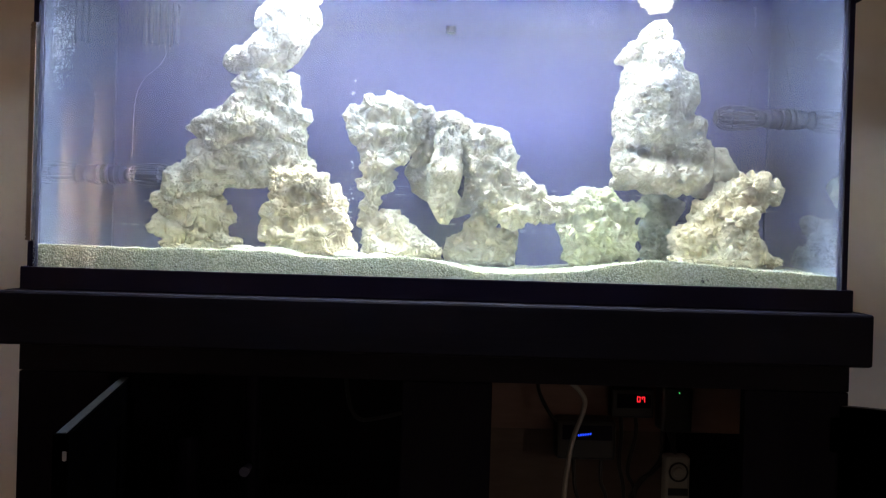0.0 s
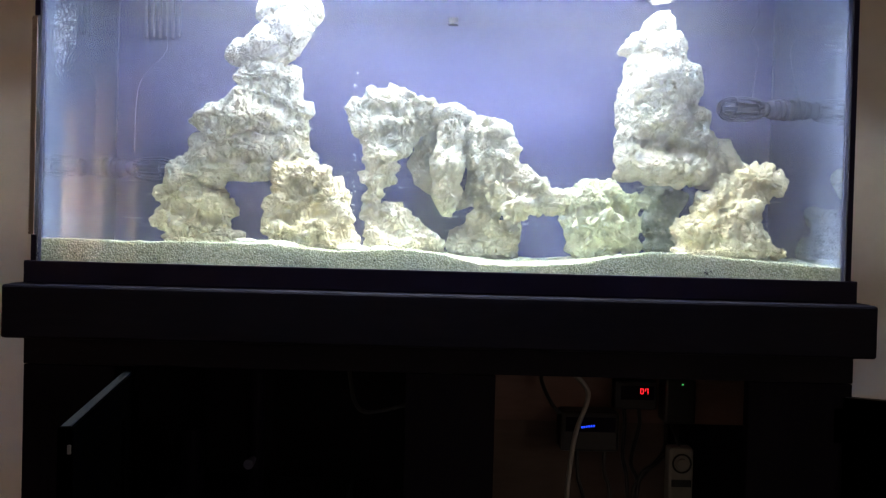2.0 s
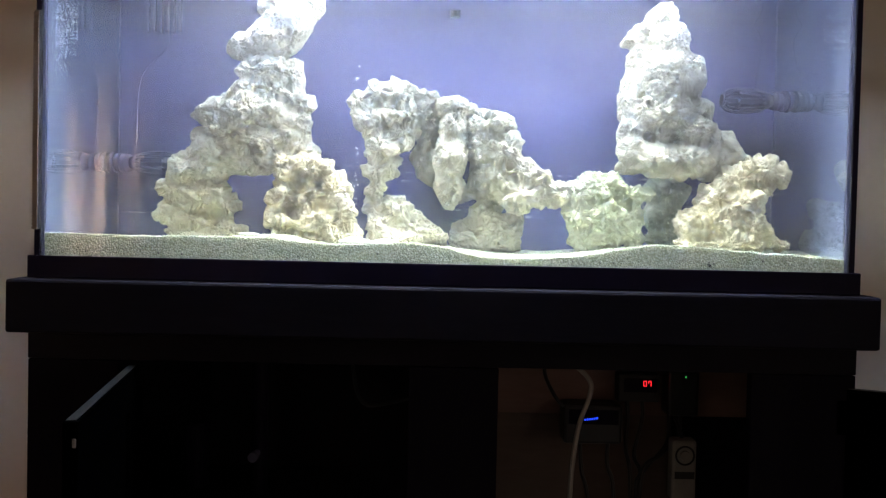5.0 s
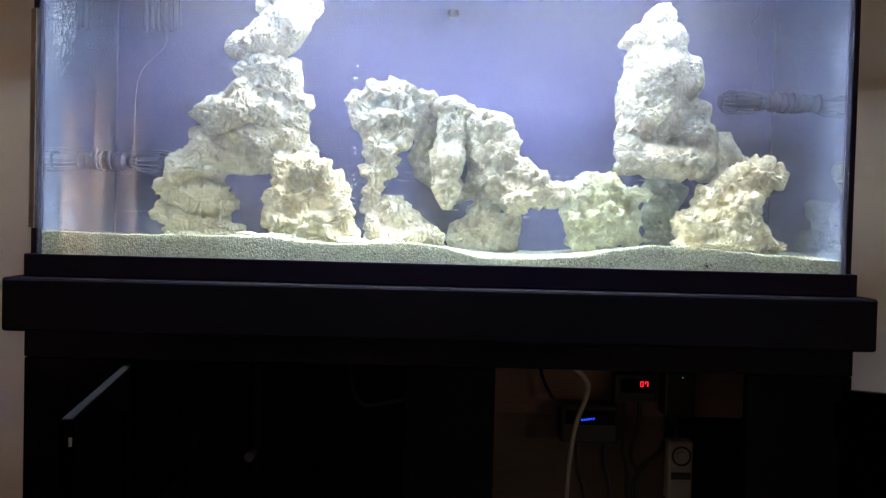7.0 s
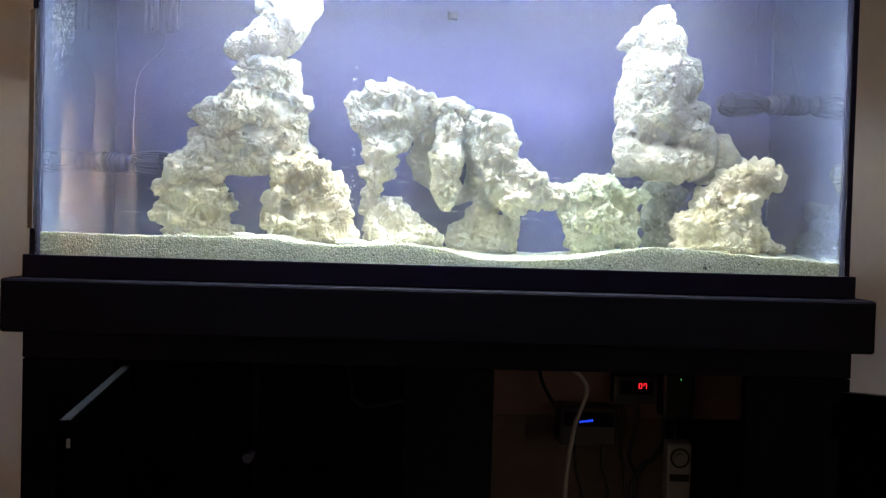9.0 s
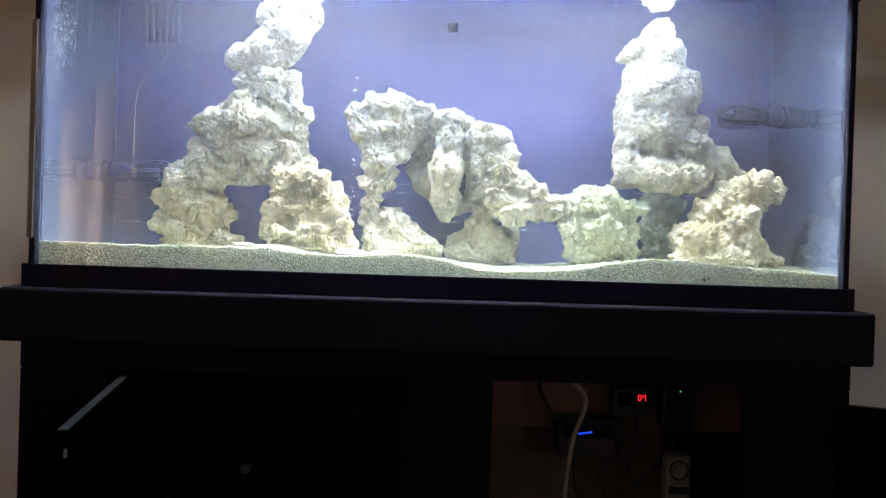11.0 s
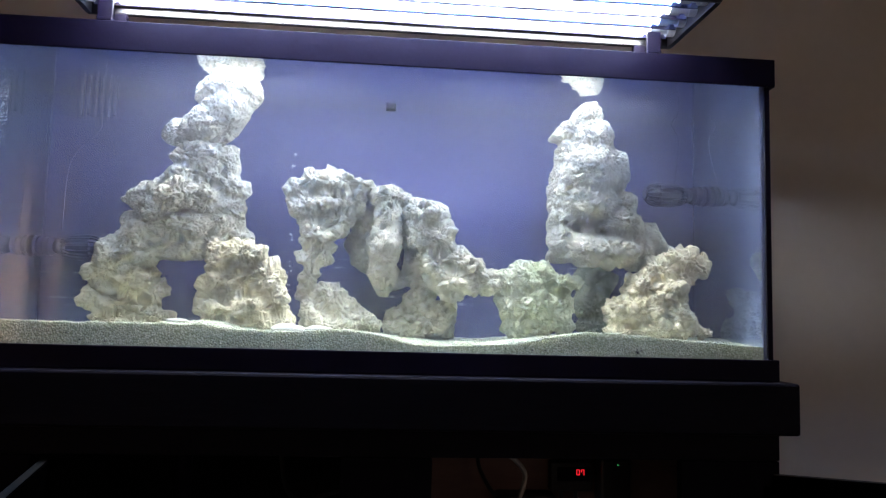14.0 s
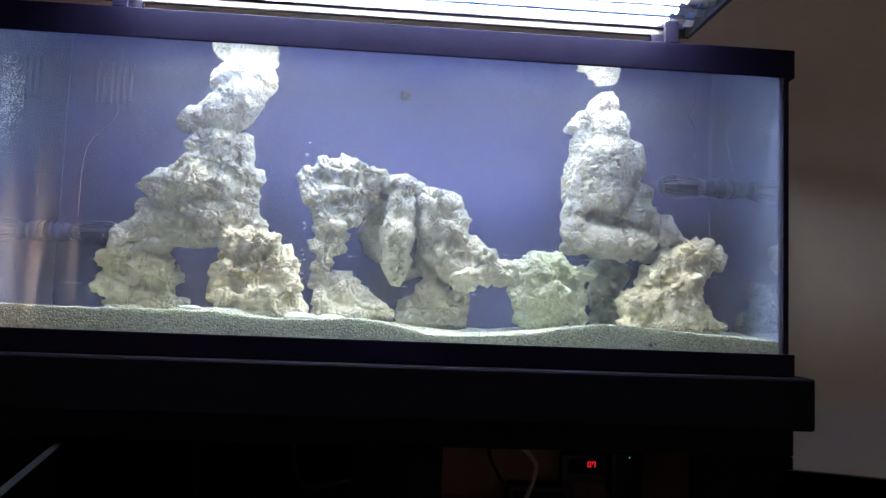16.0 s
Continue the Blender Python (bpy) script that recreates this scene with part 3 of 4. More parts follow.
rock("broad grey-white reef rock bridging two feet", [
      (-0.322, 0.140, 0.989, 0.058, 0.042, 0.031, 0), (-0.387, 0.140, 0.976, 0.045, 0.037, 0.026, -30),
      (-0.431, 0.140, 0.940, 0.032, 0.028, 0.021, -42), (-0.264, 0.150, 1.000, 0.038, 0.037, 0.033, 32),
      (-0.233, 0.150, 0.974, 0.016, 0.021, 0.024, -10), (-0.334, 0.152, 0.958, 0.063, 0.042, 0.023, 0),
      (-0.416, 0.145, 0.952, 0.032, 0.030, 0.024, -42), (-0.391, 0.145, 0.995, 0.032, 0.029, 0.023, -30),
      (-0.391, 0.140, 0.943, 0.039, 0.032, 0.021, -10), (-0.270, 0.150, 0.961, 0.034, 0.030, 0.023, 10)], ROCK_WHITE, 3, knob=0.0075, fine=0.005, pit=0.008)
rock("cream porous reef rock standing in the sand", [
      (-0.439, 0.155, 0.916, 0.035, 0.032, 0.027, -20), (-0.417, 0.165, 0.923, 0.038, 0.031, 0.021, 0),
      (-0.453, 0.155, 0.876, 0.022, 0.024, 0.025, 0), (-0.423, 0.165, 0.862, 0.040, 0.037, 0.031, 0),
      (-0.394, 0.145, 0.901, 0.036, 0.033, 0.026, 0), (-0.365, 0.155, 0.886, 0.016, 0.020, 0.023, 0),
      (-0.426, 0.155, 0.839, 0.034, 0.026, 0.015, 0), (-0.361, 0.165, 0.843, 0.033, 0.024, 0.013, 10),
      (-0.396, 0.165, 0.849, 0.036, 0.030, 0.021, 0)], ROCK_CREAM, 4, knob=0.0125, fine=0.007, pit=0.012)
rock("bright cream reef rock full of holes", [
      (-0.251, 0.085, 0.942, 0.024, 0.025, 0.023, 0), (-0.214, 0.085, 0.940, 0.034, 0.031, 0.025, 28),
      (-0.176, 0.085, 0.904, 0.029, 0.029, 0.027, 32), (-0.255, 0.095, 0.898, 0.022, 0.029, 0.034, 0),
      (-0.214, 0.095, 0.894, 0.034, 0.036, 0.034, 0), (-0.163, 0.085, 0.868, 0.022, 0.029, 0.032, 0),
      (-0.201, 0.075, 0.854, 0.043, 0.035, 0.023, 0), (-0.252, 0.085, 0.852, 0.024, 0.024, 0.021, 0),
      (-0.275, 0.095, 0.857, 0.011, 0.020, 0.011, 0), (-0.148, 0.085, 0.839, 0.018, 0.020, 0.012, 22),
      (-0.196, 0.075, 0.836, 0.047, 0.031, 0.012, 0)], ROCK_CREAM, 5, knob=0.0125, fine=0.007, pit=0.0125)
rock("wedge-shaped white reef rock narrowing downwards", [
      (-0.144, 0.135, 1.057, 0.018, 0.020, 0.020, 0), (-0.115, 0.135, 1.075, 0.019, 0.020, 0.019, 0),
      (-0.077, 0.135, 1.070, 0.032, 0.026, 0.018, 0), (-0.037, 0.145, 1.071, 0.018, 0.020, 0.010, -5),
      (-0.127, 0.140, 1.029, 0.026, 0.030, 0.031, -15), (-0.081, 0.145, 1.040, 0.040, 0.035, 0.026, 0),
      (-0.049, 0.145, 1.046, 0.017, 0.020, 0.017, 0), (-0.109, 0.135, 0.984, 0.026, 0.028, 0.028, 0),
      (-0.076, 0.145, 1.005, 0.028, 0.027, 0.023, -35), (-0.116, 0.140, 0.945, 0.017, 0.023, 0.026, 0),
      (-0.095, 0.145, 0.953, 0.017, 0.021, 0.023, 28), (-0.118, 0.145, 0.917, 0.014, 0.020, 0.019, 0)], ROCK_WHITE, 6, knob=0.0115, fine=0.007, pit=0.0115)
rock("low pale reef rock under the wedge", [
      (-0.082, 0.150, 0.882, 0.026, 0.026, 0.023, 0), (-0.107, 0.150, 0.857, 0.024, 0.026, 0.026, 0),
      (-0.063, 0.160, 0.860, 0.034, 0.031, 0.025, 18), (-0.023, 0.150, 0.842, 0.025, 0.020, 0.013, 22),
      (-0.074, 0.150, 0.834, 0.047, 0.032, 0.014, 5), (-0.118, 0.150, 0.830, 0.012, 0.020, 0.011, 0),
      (-0.120, 0.160, 0.893, 0.010, 0.020, 0.021, 0)], ROCK_PALE, 7, knob=0.0115, fine=0.007, pit=0.011)
rock("finely pitted tongue of reef rock hanging down", [
      (0.008, 0.140, 1.054, 0.030, 0.024, 0.016, 0), (0.010, 0.135, 1.014, 0.021, 0.029, 0.036, 3),
      (0.005, 0.135, 0.967, 0.028, 0.037, 0.043, 3), (0.004, 0.140, 0.927, 0.023, 0.030, 0.034, 0),
      (0.006, 0.140, 0.899, 0.013, 0.020, 0.016, 0)], ROCK_WHITE, 8, knob=0.004, fine=0.0065, pit=0.011)
rock("grey-white reef rock arch at the back", [
      (-0.028, 0.205, 1.022, 0.022, 0.033, 0.041, 22), (-0.035, 0.215, 0.964, 0.022, 0.032, 0.040, -25),
      (0.050, 0.215, 1.005, 0.022, 0.038, 0.050, -12), (0.061, 0.205, 0.941, 0.020, 0.028, 0.034, 0),
      (0.009, 0.205, 1.057, 0.051, 0.036, 0.018, 0), (0.033, 0.215, 0.916, 0.024, 0.020, 0.012, 0)], ROCK_WHITE, 9, knob=0.006, fine=0.005, pit=0.005)
rock("sloping lumpy white reef rock arm", [
      (0.066, 0.125, 1.028, 0.027, 0.025, 0.020, 0), (0.093, 0.135, 1.028, 0.010, 0.020, 0.019, 0),
      (0.065, 0.125, 0.992, 0.023, 0.025, 0.025, 0), (0.093, 0.125, 0.980, 0.026, 0.028, 0.028, 32),
      (0.090, 0.130, 0.941, 0.026, 0.027, 0.026, 0), (0.126, 0.125, 0.948, 0.026, 0.027, 0.025, 38),
      (0.123, 0.125, 0.909, 0.032, 0.031, 0.026, 0), (0.154, 0.125, 0.930, 0.023, 0.024, 0.022, 10),
      (0.161, 0.135, 0.909, 0.026, 0.024, 0.019, 0), (0.187, 0.125, 0.915, 0.023, 0.022, 0.019, 12),
      (0.201, 0.125, 0.920, 0.012, 0.020, 0.012, 0)], ROCK_WHITE, 10, knob=0.012, fine=0.007, pit=0.010)
rock("low pale reef rock block in the sand", [
      (0.038, 0.185, 0.842, 0.032, 0.031, 0.026, 0), (0.087, 0.185, 0.848, 0.039, 0.037, 0.032, 0),
      (0.111, 0.185, 0.844, 0.018, 0.027, 0.032, 0), (0.067, 0.195, 0.877, 0.026, 0.025, 0.022, 0),
      (0.077, 0.200, 0.903, 0.022, 0.025, 0.026, 0), (0.119, 0.185, 0.871, 0.011, 0.020, 0.023, 0),
      (0.060, 0.185, 0.825, 0.049, 0.033, 0.014, 0)], ROCK_PALE, 11, knob=0.010, fine=0.007, pit=0.011)
rock("green-tinted round reef rock full of holes", [
      (0.215, 0.125, 0.911, 0.024, 0.025, 0.024, 0), (0.252, 0.125, 0.922, 0.039, 0.034, 0.025, 0),
      (0.299, 0.125, 0.914, 0.030, 0.023, 0.015, 12), (0.325, 0.125, 0.913, 0.013, 0.020, 0.008, 0),
      (0.212, 0.125, 0.882, 0.022, 0.026, 0.028, -10), (0.258, 0.125, 0.880, 0.039, 0.038, 0.033, 0),
      (0.305, 0.135, 0.877, 0.024, 0.027, 0.028, 0), (0.231, 0.135, 0.847, 0.019, 0.023, 0.024, 0),
      (0.266, 0.135, 0.840, 0.022, 0.022, 0.019, 0), (0.306, 0.135, 0.849, 0.021, 0.020, 0.017, 0),
      (0.282, 0.125, 0.856, 0.030, 0.026, 0.020, 0)], ROCK_GREEN, 12, knob=0.012, fine=0.007, pit=0.012)
rock("tall pitted white reef rock tower", [
      (0.347, 0.130, 1.204, 0.027, 0.025, 0.020, 0), (0.314, 0.140, 1.184, 0.023, 0.020, 0.013, -38),
      (0.294, 0.140, 1.167, 0.011, 0.020, 0.006, -20), (0.356, 0.125, 1.160, 0.035, 0.038, 0.037, 0),
      (0.316, 0.145, 1.139, 0.021, 0.024, 0.024, 0), (0.350, 0.115, 1.107, 0.046, 0.042, 0.048, 0),
      (0.392, 0.130, 1.111, 0.024, 0.035, 0.042, -8), (0.306, 0.155, 1.074, 0.019, 0.039, 0.055, 0),
      (0.349, 0.120, 1.053, 0.046, 0.042, 0.033, 0), (0.409, 0.130, 1.051, 0.025, 0.027, 0.026, 0),
      (0.404, 0.125, 1.022, 0.035, 0.029, 0.020, 0), (0.307, 0.130, 0.987, 0.025, 0.027, 0.026, 0),
      (0.347, 0.120, 0.972, 0.042, 0.037, 0.028, 0), (0.396, 0.130, 0.974, 0.045, 0.038, 0.028, 0),
      (0.300, 0.140, 0.961, 0.019, 0.020, 0.013, 0), (0.427, 0.140, 1.004, 0.021, 0.031, 0.038, 0),
      (0.307, 0.135, 1.021, 0.022, 0.024, 0.022, 0), (0.342, 0.142, 1.026, 0.034, 0.031, 0.024, 0)], ROCK_WHITE, 13, knob=0.0058, fine=0.007, pit=0.012)
rock("smooth grey slab of reef rock leaning between two others", [
      (0.468, 0.165, 1.020, 0.014, 0.020, 0.009, 0), (0.478, 0.165, 0.995, 0.015, 0.028, 0.038, -38),
      (0.502, 0.175, 0.972, 0.025, 0.022, 0.017, 25), (0.458, 0.165, 0.982, 0.016, 0.023, 0.027, -10),
      (0.451, 0.175, 0.954, 0.023, 0.020, 0.012, 0)], ROCK_WHITE, 14, knob=0.003, fine=0.003, pit=0.003)
rock("grey-green reef rock behind the tower, darkened as in shade", [
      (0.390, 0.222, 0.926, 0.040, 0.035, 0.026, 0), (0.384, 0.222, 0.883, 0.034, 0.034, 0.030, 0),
      (0.399, 0.222, 0.846, 0.042, 0.034, 0.022, 0)], ROCK_SHADED, 17, knob=0.007, fine=0.005, pit=0.006)
rock("ragged cream reef rock foot in the sand", [
      (0.501, 0.100, 0.958, 0.028, 0.023, 0.016, 0), (0.536, 0.110, 0.945, 0.014, 0.020, 0.016, 0),
      (0.469, 0.110, 0.940, 0.032, 0.027, 0.020, -28), (0.502, 0.110, 0.929, 0.027, 0.024, 0.018, 0),
      (0.433, 0.110, 0.912, 0.029, 0.028, 0.025, -38), (0.471, 0.100, 0.901, 0.035, 0.032, 0.027, -20),
      (0.398, 0.110, 0.870, 0.024, 0.027, 0.027, -22), (0.436, 0.100, 0.871, 0.038, 0.036, 0.031, 0),
      (0.486, 0.100, 0.872, 0.026, 0.030, 0.031, 0), (0.405, 0.100, 0.837, 0.035, 0.025, 0.014, 0),
      (0.460, 0.090, 0.840, 0.048, 0.034, 0.017, 0), (0.514, 0.100, 0.850, 0.025, 0.022, 0.016, 28),
      (0.538, 0.100, 0.837, 0.015, 0.020, 0.009, 0)], ROCK_CREAM, 15, knob=0.0125, fine=0.007, pit=0.0125)
rock('dark green reef rock in the back corner', [
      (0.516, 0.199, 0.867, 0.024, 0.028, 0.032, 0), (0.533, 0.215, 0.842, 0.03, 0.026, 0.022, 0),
      (0.518, 0.231, 0.894, 0.018, 0.022, 0.022, 0)], ROCK_SHADED, 16, knob=0.010, pit=0.009)


# ---- the light hood over the tank ----
def light_hood():
    h = thing("aquarium_light", "black slim light hood with four glowing fluorescent tubes", "light", at=(0, 0, 0))
    x0, x1, y0, y1, z = -0.475, 0.475, -0.115, 0.081, 1.3145
    bm = bmesh.new()
    box(bm, x0, x1, y0, y1, z + 0.0505, z + 0.056, 0.002)
    part("top_plate", bm, HOOD, h)
    for d in ((x0, x1, y0, y0 + 0.008), (x0, x1, y1 - 0.008, y1)):
        boxed("long_side", HOOD, h, *d, z, z + 0.050, bevel=0.002)
    for d in ((x0, x0 + 0.008), (x1 - 0.008, x1)):
        boxed("end_plate", HOOD, h, *d, y0 + 0.0085, y1 - 0.0085, z, z + 0.050)
    # folded reflector: one trough over each tube
    bm = bmesh.new()
    prof = []
    pitch = (y1 - y0 - 0.028) / 4
    for i in range(4):
        yc = y0 + 0.014 + pitch * (i + 0.5)
        prof += [(yc - pitch * 0.5, z + 0.012), (yc - pitch * 0.3, z + 0.040), (yc + pitch * 0.3, z + 0.040)]
    prof.append((y1 - 0.014, z + 0.012))
    a = [bm.verts.new((x0 + 0.013, y, zz)) for y, zz in prof]
    b = [bm.verts.new((x1 - 0.013, y, zz)) for y, zz in prof]
    for i in range(len(prof) - 1):
        bm.faces.new((a[i], a[i + 1], b[i + 1], b[i]))
    refl = part("reflector", bm, REFLECTOR, h, "bright folded reflector")
    refl.modifiers.new("thick", "SOLIDIFY").thickness = 0.001
    for i in range(4):
        yc = y0 + 0.014 + pitch * (i + 0.5)
        bm = bmesh.new()
        rod(bm, (x0 + 0.05, yc, z + 0.020), (x1 - 0.05, yc, z + 0.020), 0.008, 20)
        tube = part("tube", bm, TUBE_BLUE if i in (0, 2) else TUBE_WHITE, h, "glowing blue tube" if i in (0, 2) else "glowing white tube", True)
        for s, xe in ((1, x0 + 0.05), (-1, x1 - 0.05)):
            bm = bmesh.new()
            rod(bm, (xe, yc, z + 0.020), (xe - s * 0.016, yc, z + 0.020), 0.0105, 20)
            rod(bm, (xe - s * 0.016, yc, z + 0.020), (xe - s * 0.030, yc, z + 0.020), 0.0075, 16)
            rod(bm, (xe - s * 0.030, yc, z + 0.020), (xe - s * 0.046, yc, z + 0.020), 0.0115, 20)
            part("end_cap", bm, WHITE, tube, "white tube holder")
    for x in (-0.434, 0.408):
        bm = bmesh.new()
        box(bm, x, x + 0.022, 0.004, 0.283, 1.2785, 1.2835, 0.001)
        box(bm, x, x + 0.022, 0.069, 0.0805, 1.2835, z - 0.0005, 0.001)
        box(bm, x, x + 0.022, 0.006, 0.012, 1.2835, z - 0.0005, 0.001)
        part("mounting_leg", bm, RIM, h, "black bent mounting leg")


light_hood()


# ---- things in the water ----
def powerhead(x, y, z, s, body, trim):
    """Its axis lies along the tank; x is the end pane that its magnet holds on to, s points into the tank."""
    p = thing("circulation_pump", "grey submerged circulation pump with a slotted cage", "pump", "pumps in the tank", at=(x, y, z))
    bm = bmesh.new()
    rod(bm, (s * 0.002, 0, 0), (s * 0.036, 0, 0), 0.015, 24)
    rod(bm, (s * 0.036, 0, 0), (s * 0.050, 0, 0), 0.010, 20, 0.016)
    part("motor", bm, body, p, smooth=True)
    for k in range(3):
        bm = bmesh.new()
        rod(bm, (s * (0.006 + 0.010 * k), 0, 0), (s * (0.0105 + 0.010 * k), 0, 0), 0.0185 - 0.001 * k, 28)
        part("cooling_ring", bm, trim, p, "pale raised ring")
    for i in range(16):
        a = 2 * math.pi * i / 16
        bm = bmesh.new()
        hose(bm, [(s * (0.050 + 0.070 * t), 0.021 * math.cos(a) * k, 0.021 * math.sin(a) * k) for t, k in ((0, 0.75), (0.3, 0.95), (0.7, 1.0), (0.92, 0.8), (1.0, 0.45))], 0.0014, 5, 4)
        part("cage_slat", bm, trim, p, smooth=True)
    for t, r in ((0.052, 0.0165), (0.095, 0.0205), (0.120, 0.0105)):
        bm = bmesh.new()
        rod(bm, (s * t, 0, 0), (s * (t + 0.003), 0, 0), r, 24)
        part("cage_hoop", bm, body, p)
    bm = bmesh.new()
    rod(bm, (s * 0.056, 0, 0), (s * 0.112, 0, 0), 0.009, 16, 0.012)
    part("propeller", bm, body, p, smooth=True)
    return p


powerhead(0.5975, 0.200, 1.087, -1, DARKGREY, GREY)
powerhead(-0.5975, 0.235, 0.958, 1, HAZE_BLUE, HAZE_BLUE)
bm = bmesh.new()
hose(bm, [(0.555, 0.262, 1.30), (0.546, 0.262, 1.262), (0.552, 0.262, 1.235), (0.566, 0.262, 1.20), (0.552, 0.25, 1.11)], 0.0013, 6)
tagged(part("pump_cord", bm, SEAM, None, smooth=True), "thin grey pump cord hanging in the water", "cord")
bm = bmesh.new()
hose(bm, [(-0.508, 0.262, 1.29), (-0.507, 0.262, 1.20), (-0.512, 0.262, 1.168), (-0.556, 0.262, 1.112), (-0.56, 0.255, 0.99)], 0.0011, 6)
tagged(part("pump_cord", bm, SEAM, None, smooth=True), "thin grey pump cord bent across the back", "cord")


def overflow(x, y):
    o = thing("overflow_skimmer", "dark slotted overflow box hanging at the water line", "overflow box", at=(x, y, 0))
    bm = bmesh.new()
    box(bm, -0.034, 0.034, -0.006, 0.006, 1.250, 1.285, 0.002)
    part("rim_hook", bm, DARKGREY, o)
    for i in range(6):
        bm = bmesh.new()
        box(bm, -0.031 + i * 0.0115, -0.0265 + i * 0.0115, -0.004, 0.004, 1.196 + 0.004 * (i % 2), 1.2495, 0.001)
        part("tooth", bm, TEETH, o)


overflow(-0.515, 0.262)


def return_nozzle(x, y):
    """A short black outlet that hooks over the back rim and just dips under the surface."""
    n = thing("return_nozzle", "black return nozzle dipping into the water by the back rim", "nozzle", at=(x, y, 0))
    bm = bmesh.new()
    hose(bm, [(0, 0.06, 1.26), (0, 0.055, 1.30), (0, 0.03, 1.318), (0, 0.004, 1.30), (0, 0, 1.26), (0, -0.002, 1.238)], 0.007, 14, 6)
    part("pipe", bm, RIM, n, smooth=True)
    bm = bmesh.new()
    rod(bm, (0, -0.002, 1.230), (0, -0.002, 1.240), 0.0095, 20, 0.0085)
    part("outlet", bm, RIM, n, "flared black outlet")


return_nozzle(0.010, 0.243)


def pebble(x, y, rx, rz, seed):
    bm = bmesh.new()
    bmesh.ops.create_icosphere(bm, subdivisions=3, radius=1)
    for v in bm.verts:
        v.co *= 1 + 0.12 * noise.noise(v.co * 1.6 + Vector((seed, 0, 0)))
        v.co = Vector((v.co.x * rx, v.co.y * 0.014, v.co.z * rz))
    ob = part("shell_pebble", bm, SHELL, None, smooth=True)
    ob.location = (x, y, sand_height(x, y) + rz * 0.45)
    tagged(ob, "smooth white flat pebble lying on the sand", "pebble", "pebbles on the sand")


pebble(-0.137, 0.032, 0.026, 0.0075, 1)
pebble(-0.092, 0.038, 0.021, 0.0065, 4)
pebble(-0.30, 0.04, 0.016, 0.004, 7)


def scatter(name, label, category, points, r, material):
    """Many tiny beads joined in one mesh."""
    bm = bmesh.new()
    for x, y, z in points:
        k = r * random.uniform(0.4, 1.3)
        bmesh.ops.create_icosphere(bm, subdivisions=1, radius=k, matrix=Matrix.Translation((x, y, z)))
    tagged(part(name, bm, material, None, smooth=True), label, category, kind="stuff")


random.seed(7)
scatter("air_bubbles", "rising chain of tiny pale air bubbles", "bubbles",
        [(-0.163 + random.gauss(0, 0.002), 0.262 + random.uniform(-0.004, 0.004), random.uniform(0.86, 1.16)) for _ in range(46)], 0.0016, BUBBLE)
scatter("glass_spray", "dried pale water spots on the end of the tank", "water spots",
        [(-0.5930, random.uniform(0.03, 0.10), random.gauss(1.160, 0.026)) for _ in range(420)]
        + [(-0.5930, random.uniform(0.04, 0.07), random.gauss(1.13, 0.035)) for _ in range(160)], 0.0008, BUBBLE)
scatter("glass_spots", "small pale water spots near the corner of the tank", "water spots",
        [(0.5930, random.uniform(0.02, 0.09), random.gauss(1.17, 0.03)) for _ in range(120)], 0.0008, BUBBLE)
scatter("dark_grains", "few dark grains against the glass in the sand", "gravel",
        [(0.397 + random.gauss(0, 0.004), 0.0112, 0.806 + random.gauss(0, 0.002)) for _ in range(14)]
        + [(random.uniform(-0.58, 0.58), 0.0112, 0.806 + random.uniform(-0.003, 0.012)) for _ in range(26)], 0.0014, BLACK)

# loose grains lying over the top of the sand
random.seed(11)
verts, faces = [], []
for _ in range(9000):
    x, y = random.uniform(-0.59, 0.59), 0.0125 + 0.25 * random.random() ** 2.2
    z, r = sand_height(x, y) + 0.0004, random.uniform(0.0007, 0.0015)
    i = len(verts)
    verts += [(x + r, y, z), (x - r, y, z), (x, y + r, z), (x, y - r, z), (x, y, z + r), (x, y, z - r)]
    faces += [(i + a, i + b, i + c) for a, b, c in ((0, 2, 4), (2, 1, 4), (1, 3, 4), (3, 0, 4), (2, 0, 5), (1, 2, 5), (3, 1, 5), (0, 3, 5))]
me = bpy.data.meshes.new("sand_grains")
me.from_pydata(verts, [], faces)
me.materials.append(SAND)
tagged(new("sand_grains", me), "loose pale grains on top of the sand", "sand", kind="stuff")


# ---- inside the stand ----
def controller(x0, x1, z0, z1, y):
    c = thing("temperature_controller", "black controller box with glowing red digits", "controller", at=(0, 0, 0))
    boxed("case", BLACK, c, x0, x1, y - 0.028, y, z0, z1, bevel=0.003)
    boxed("display", RIM, c, x0 + 0.010, x1 - 0.006, y - 0.0295, y - 0.0283, z0 + 0.018, z1 - 0.008, label="dark glossy display")
    # seven-bar digits 0 and 7
    bars = {"a": (0, 1, 1, 1), "b": (1, 0.5, 1, 1), "c": (1, 0, 1, 0.5), "d": (0, 0, 1, 0), "e": (0, 0, 0, 0.5), "f": (0, 0.5, 0, 1)}
    w, hgt, t = 0.0046, 0.0086, 0.0006
    for k, used in enumerate(("abcdef", "abcf")):
        bm = bmesh.new()
        bx, bz = 0.3615 + k * 0.0084, 0.5805
        for s in used:
            u0, v0, u1, v1 = bars[s]
            box(bm, bx + u0 * w - t, bx + u1 * w + t, y - 0.0305, y - 0.0297, bz + v0 * hgt - t, bz + v1 * hgt + t)
        part("digit", bm, LED_RED, c, "glowing red digit")


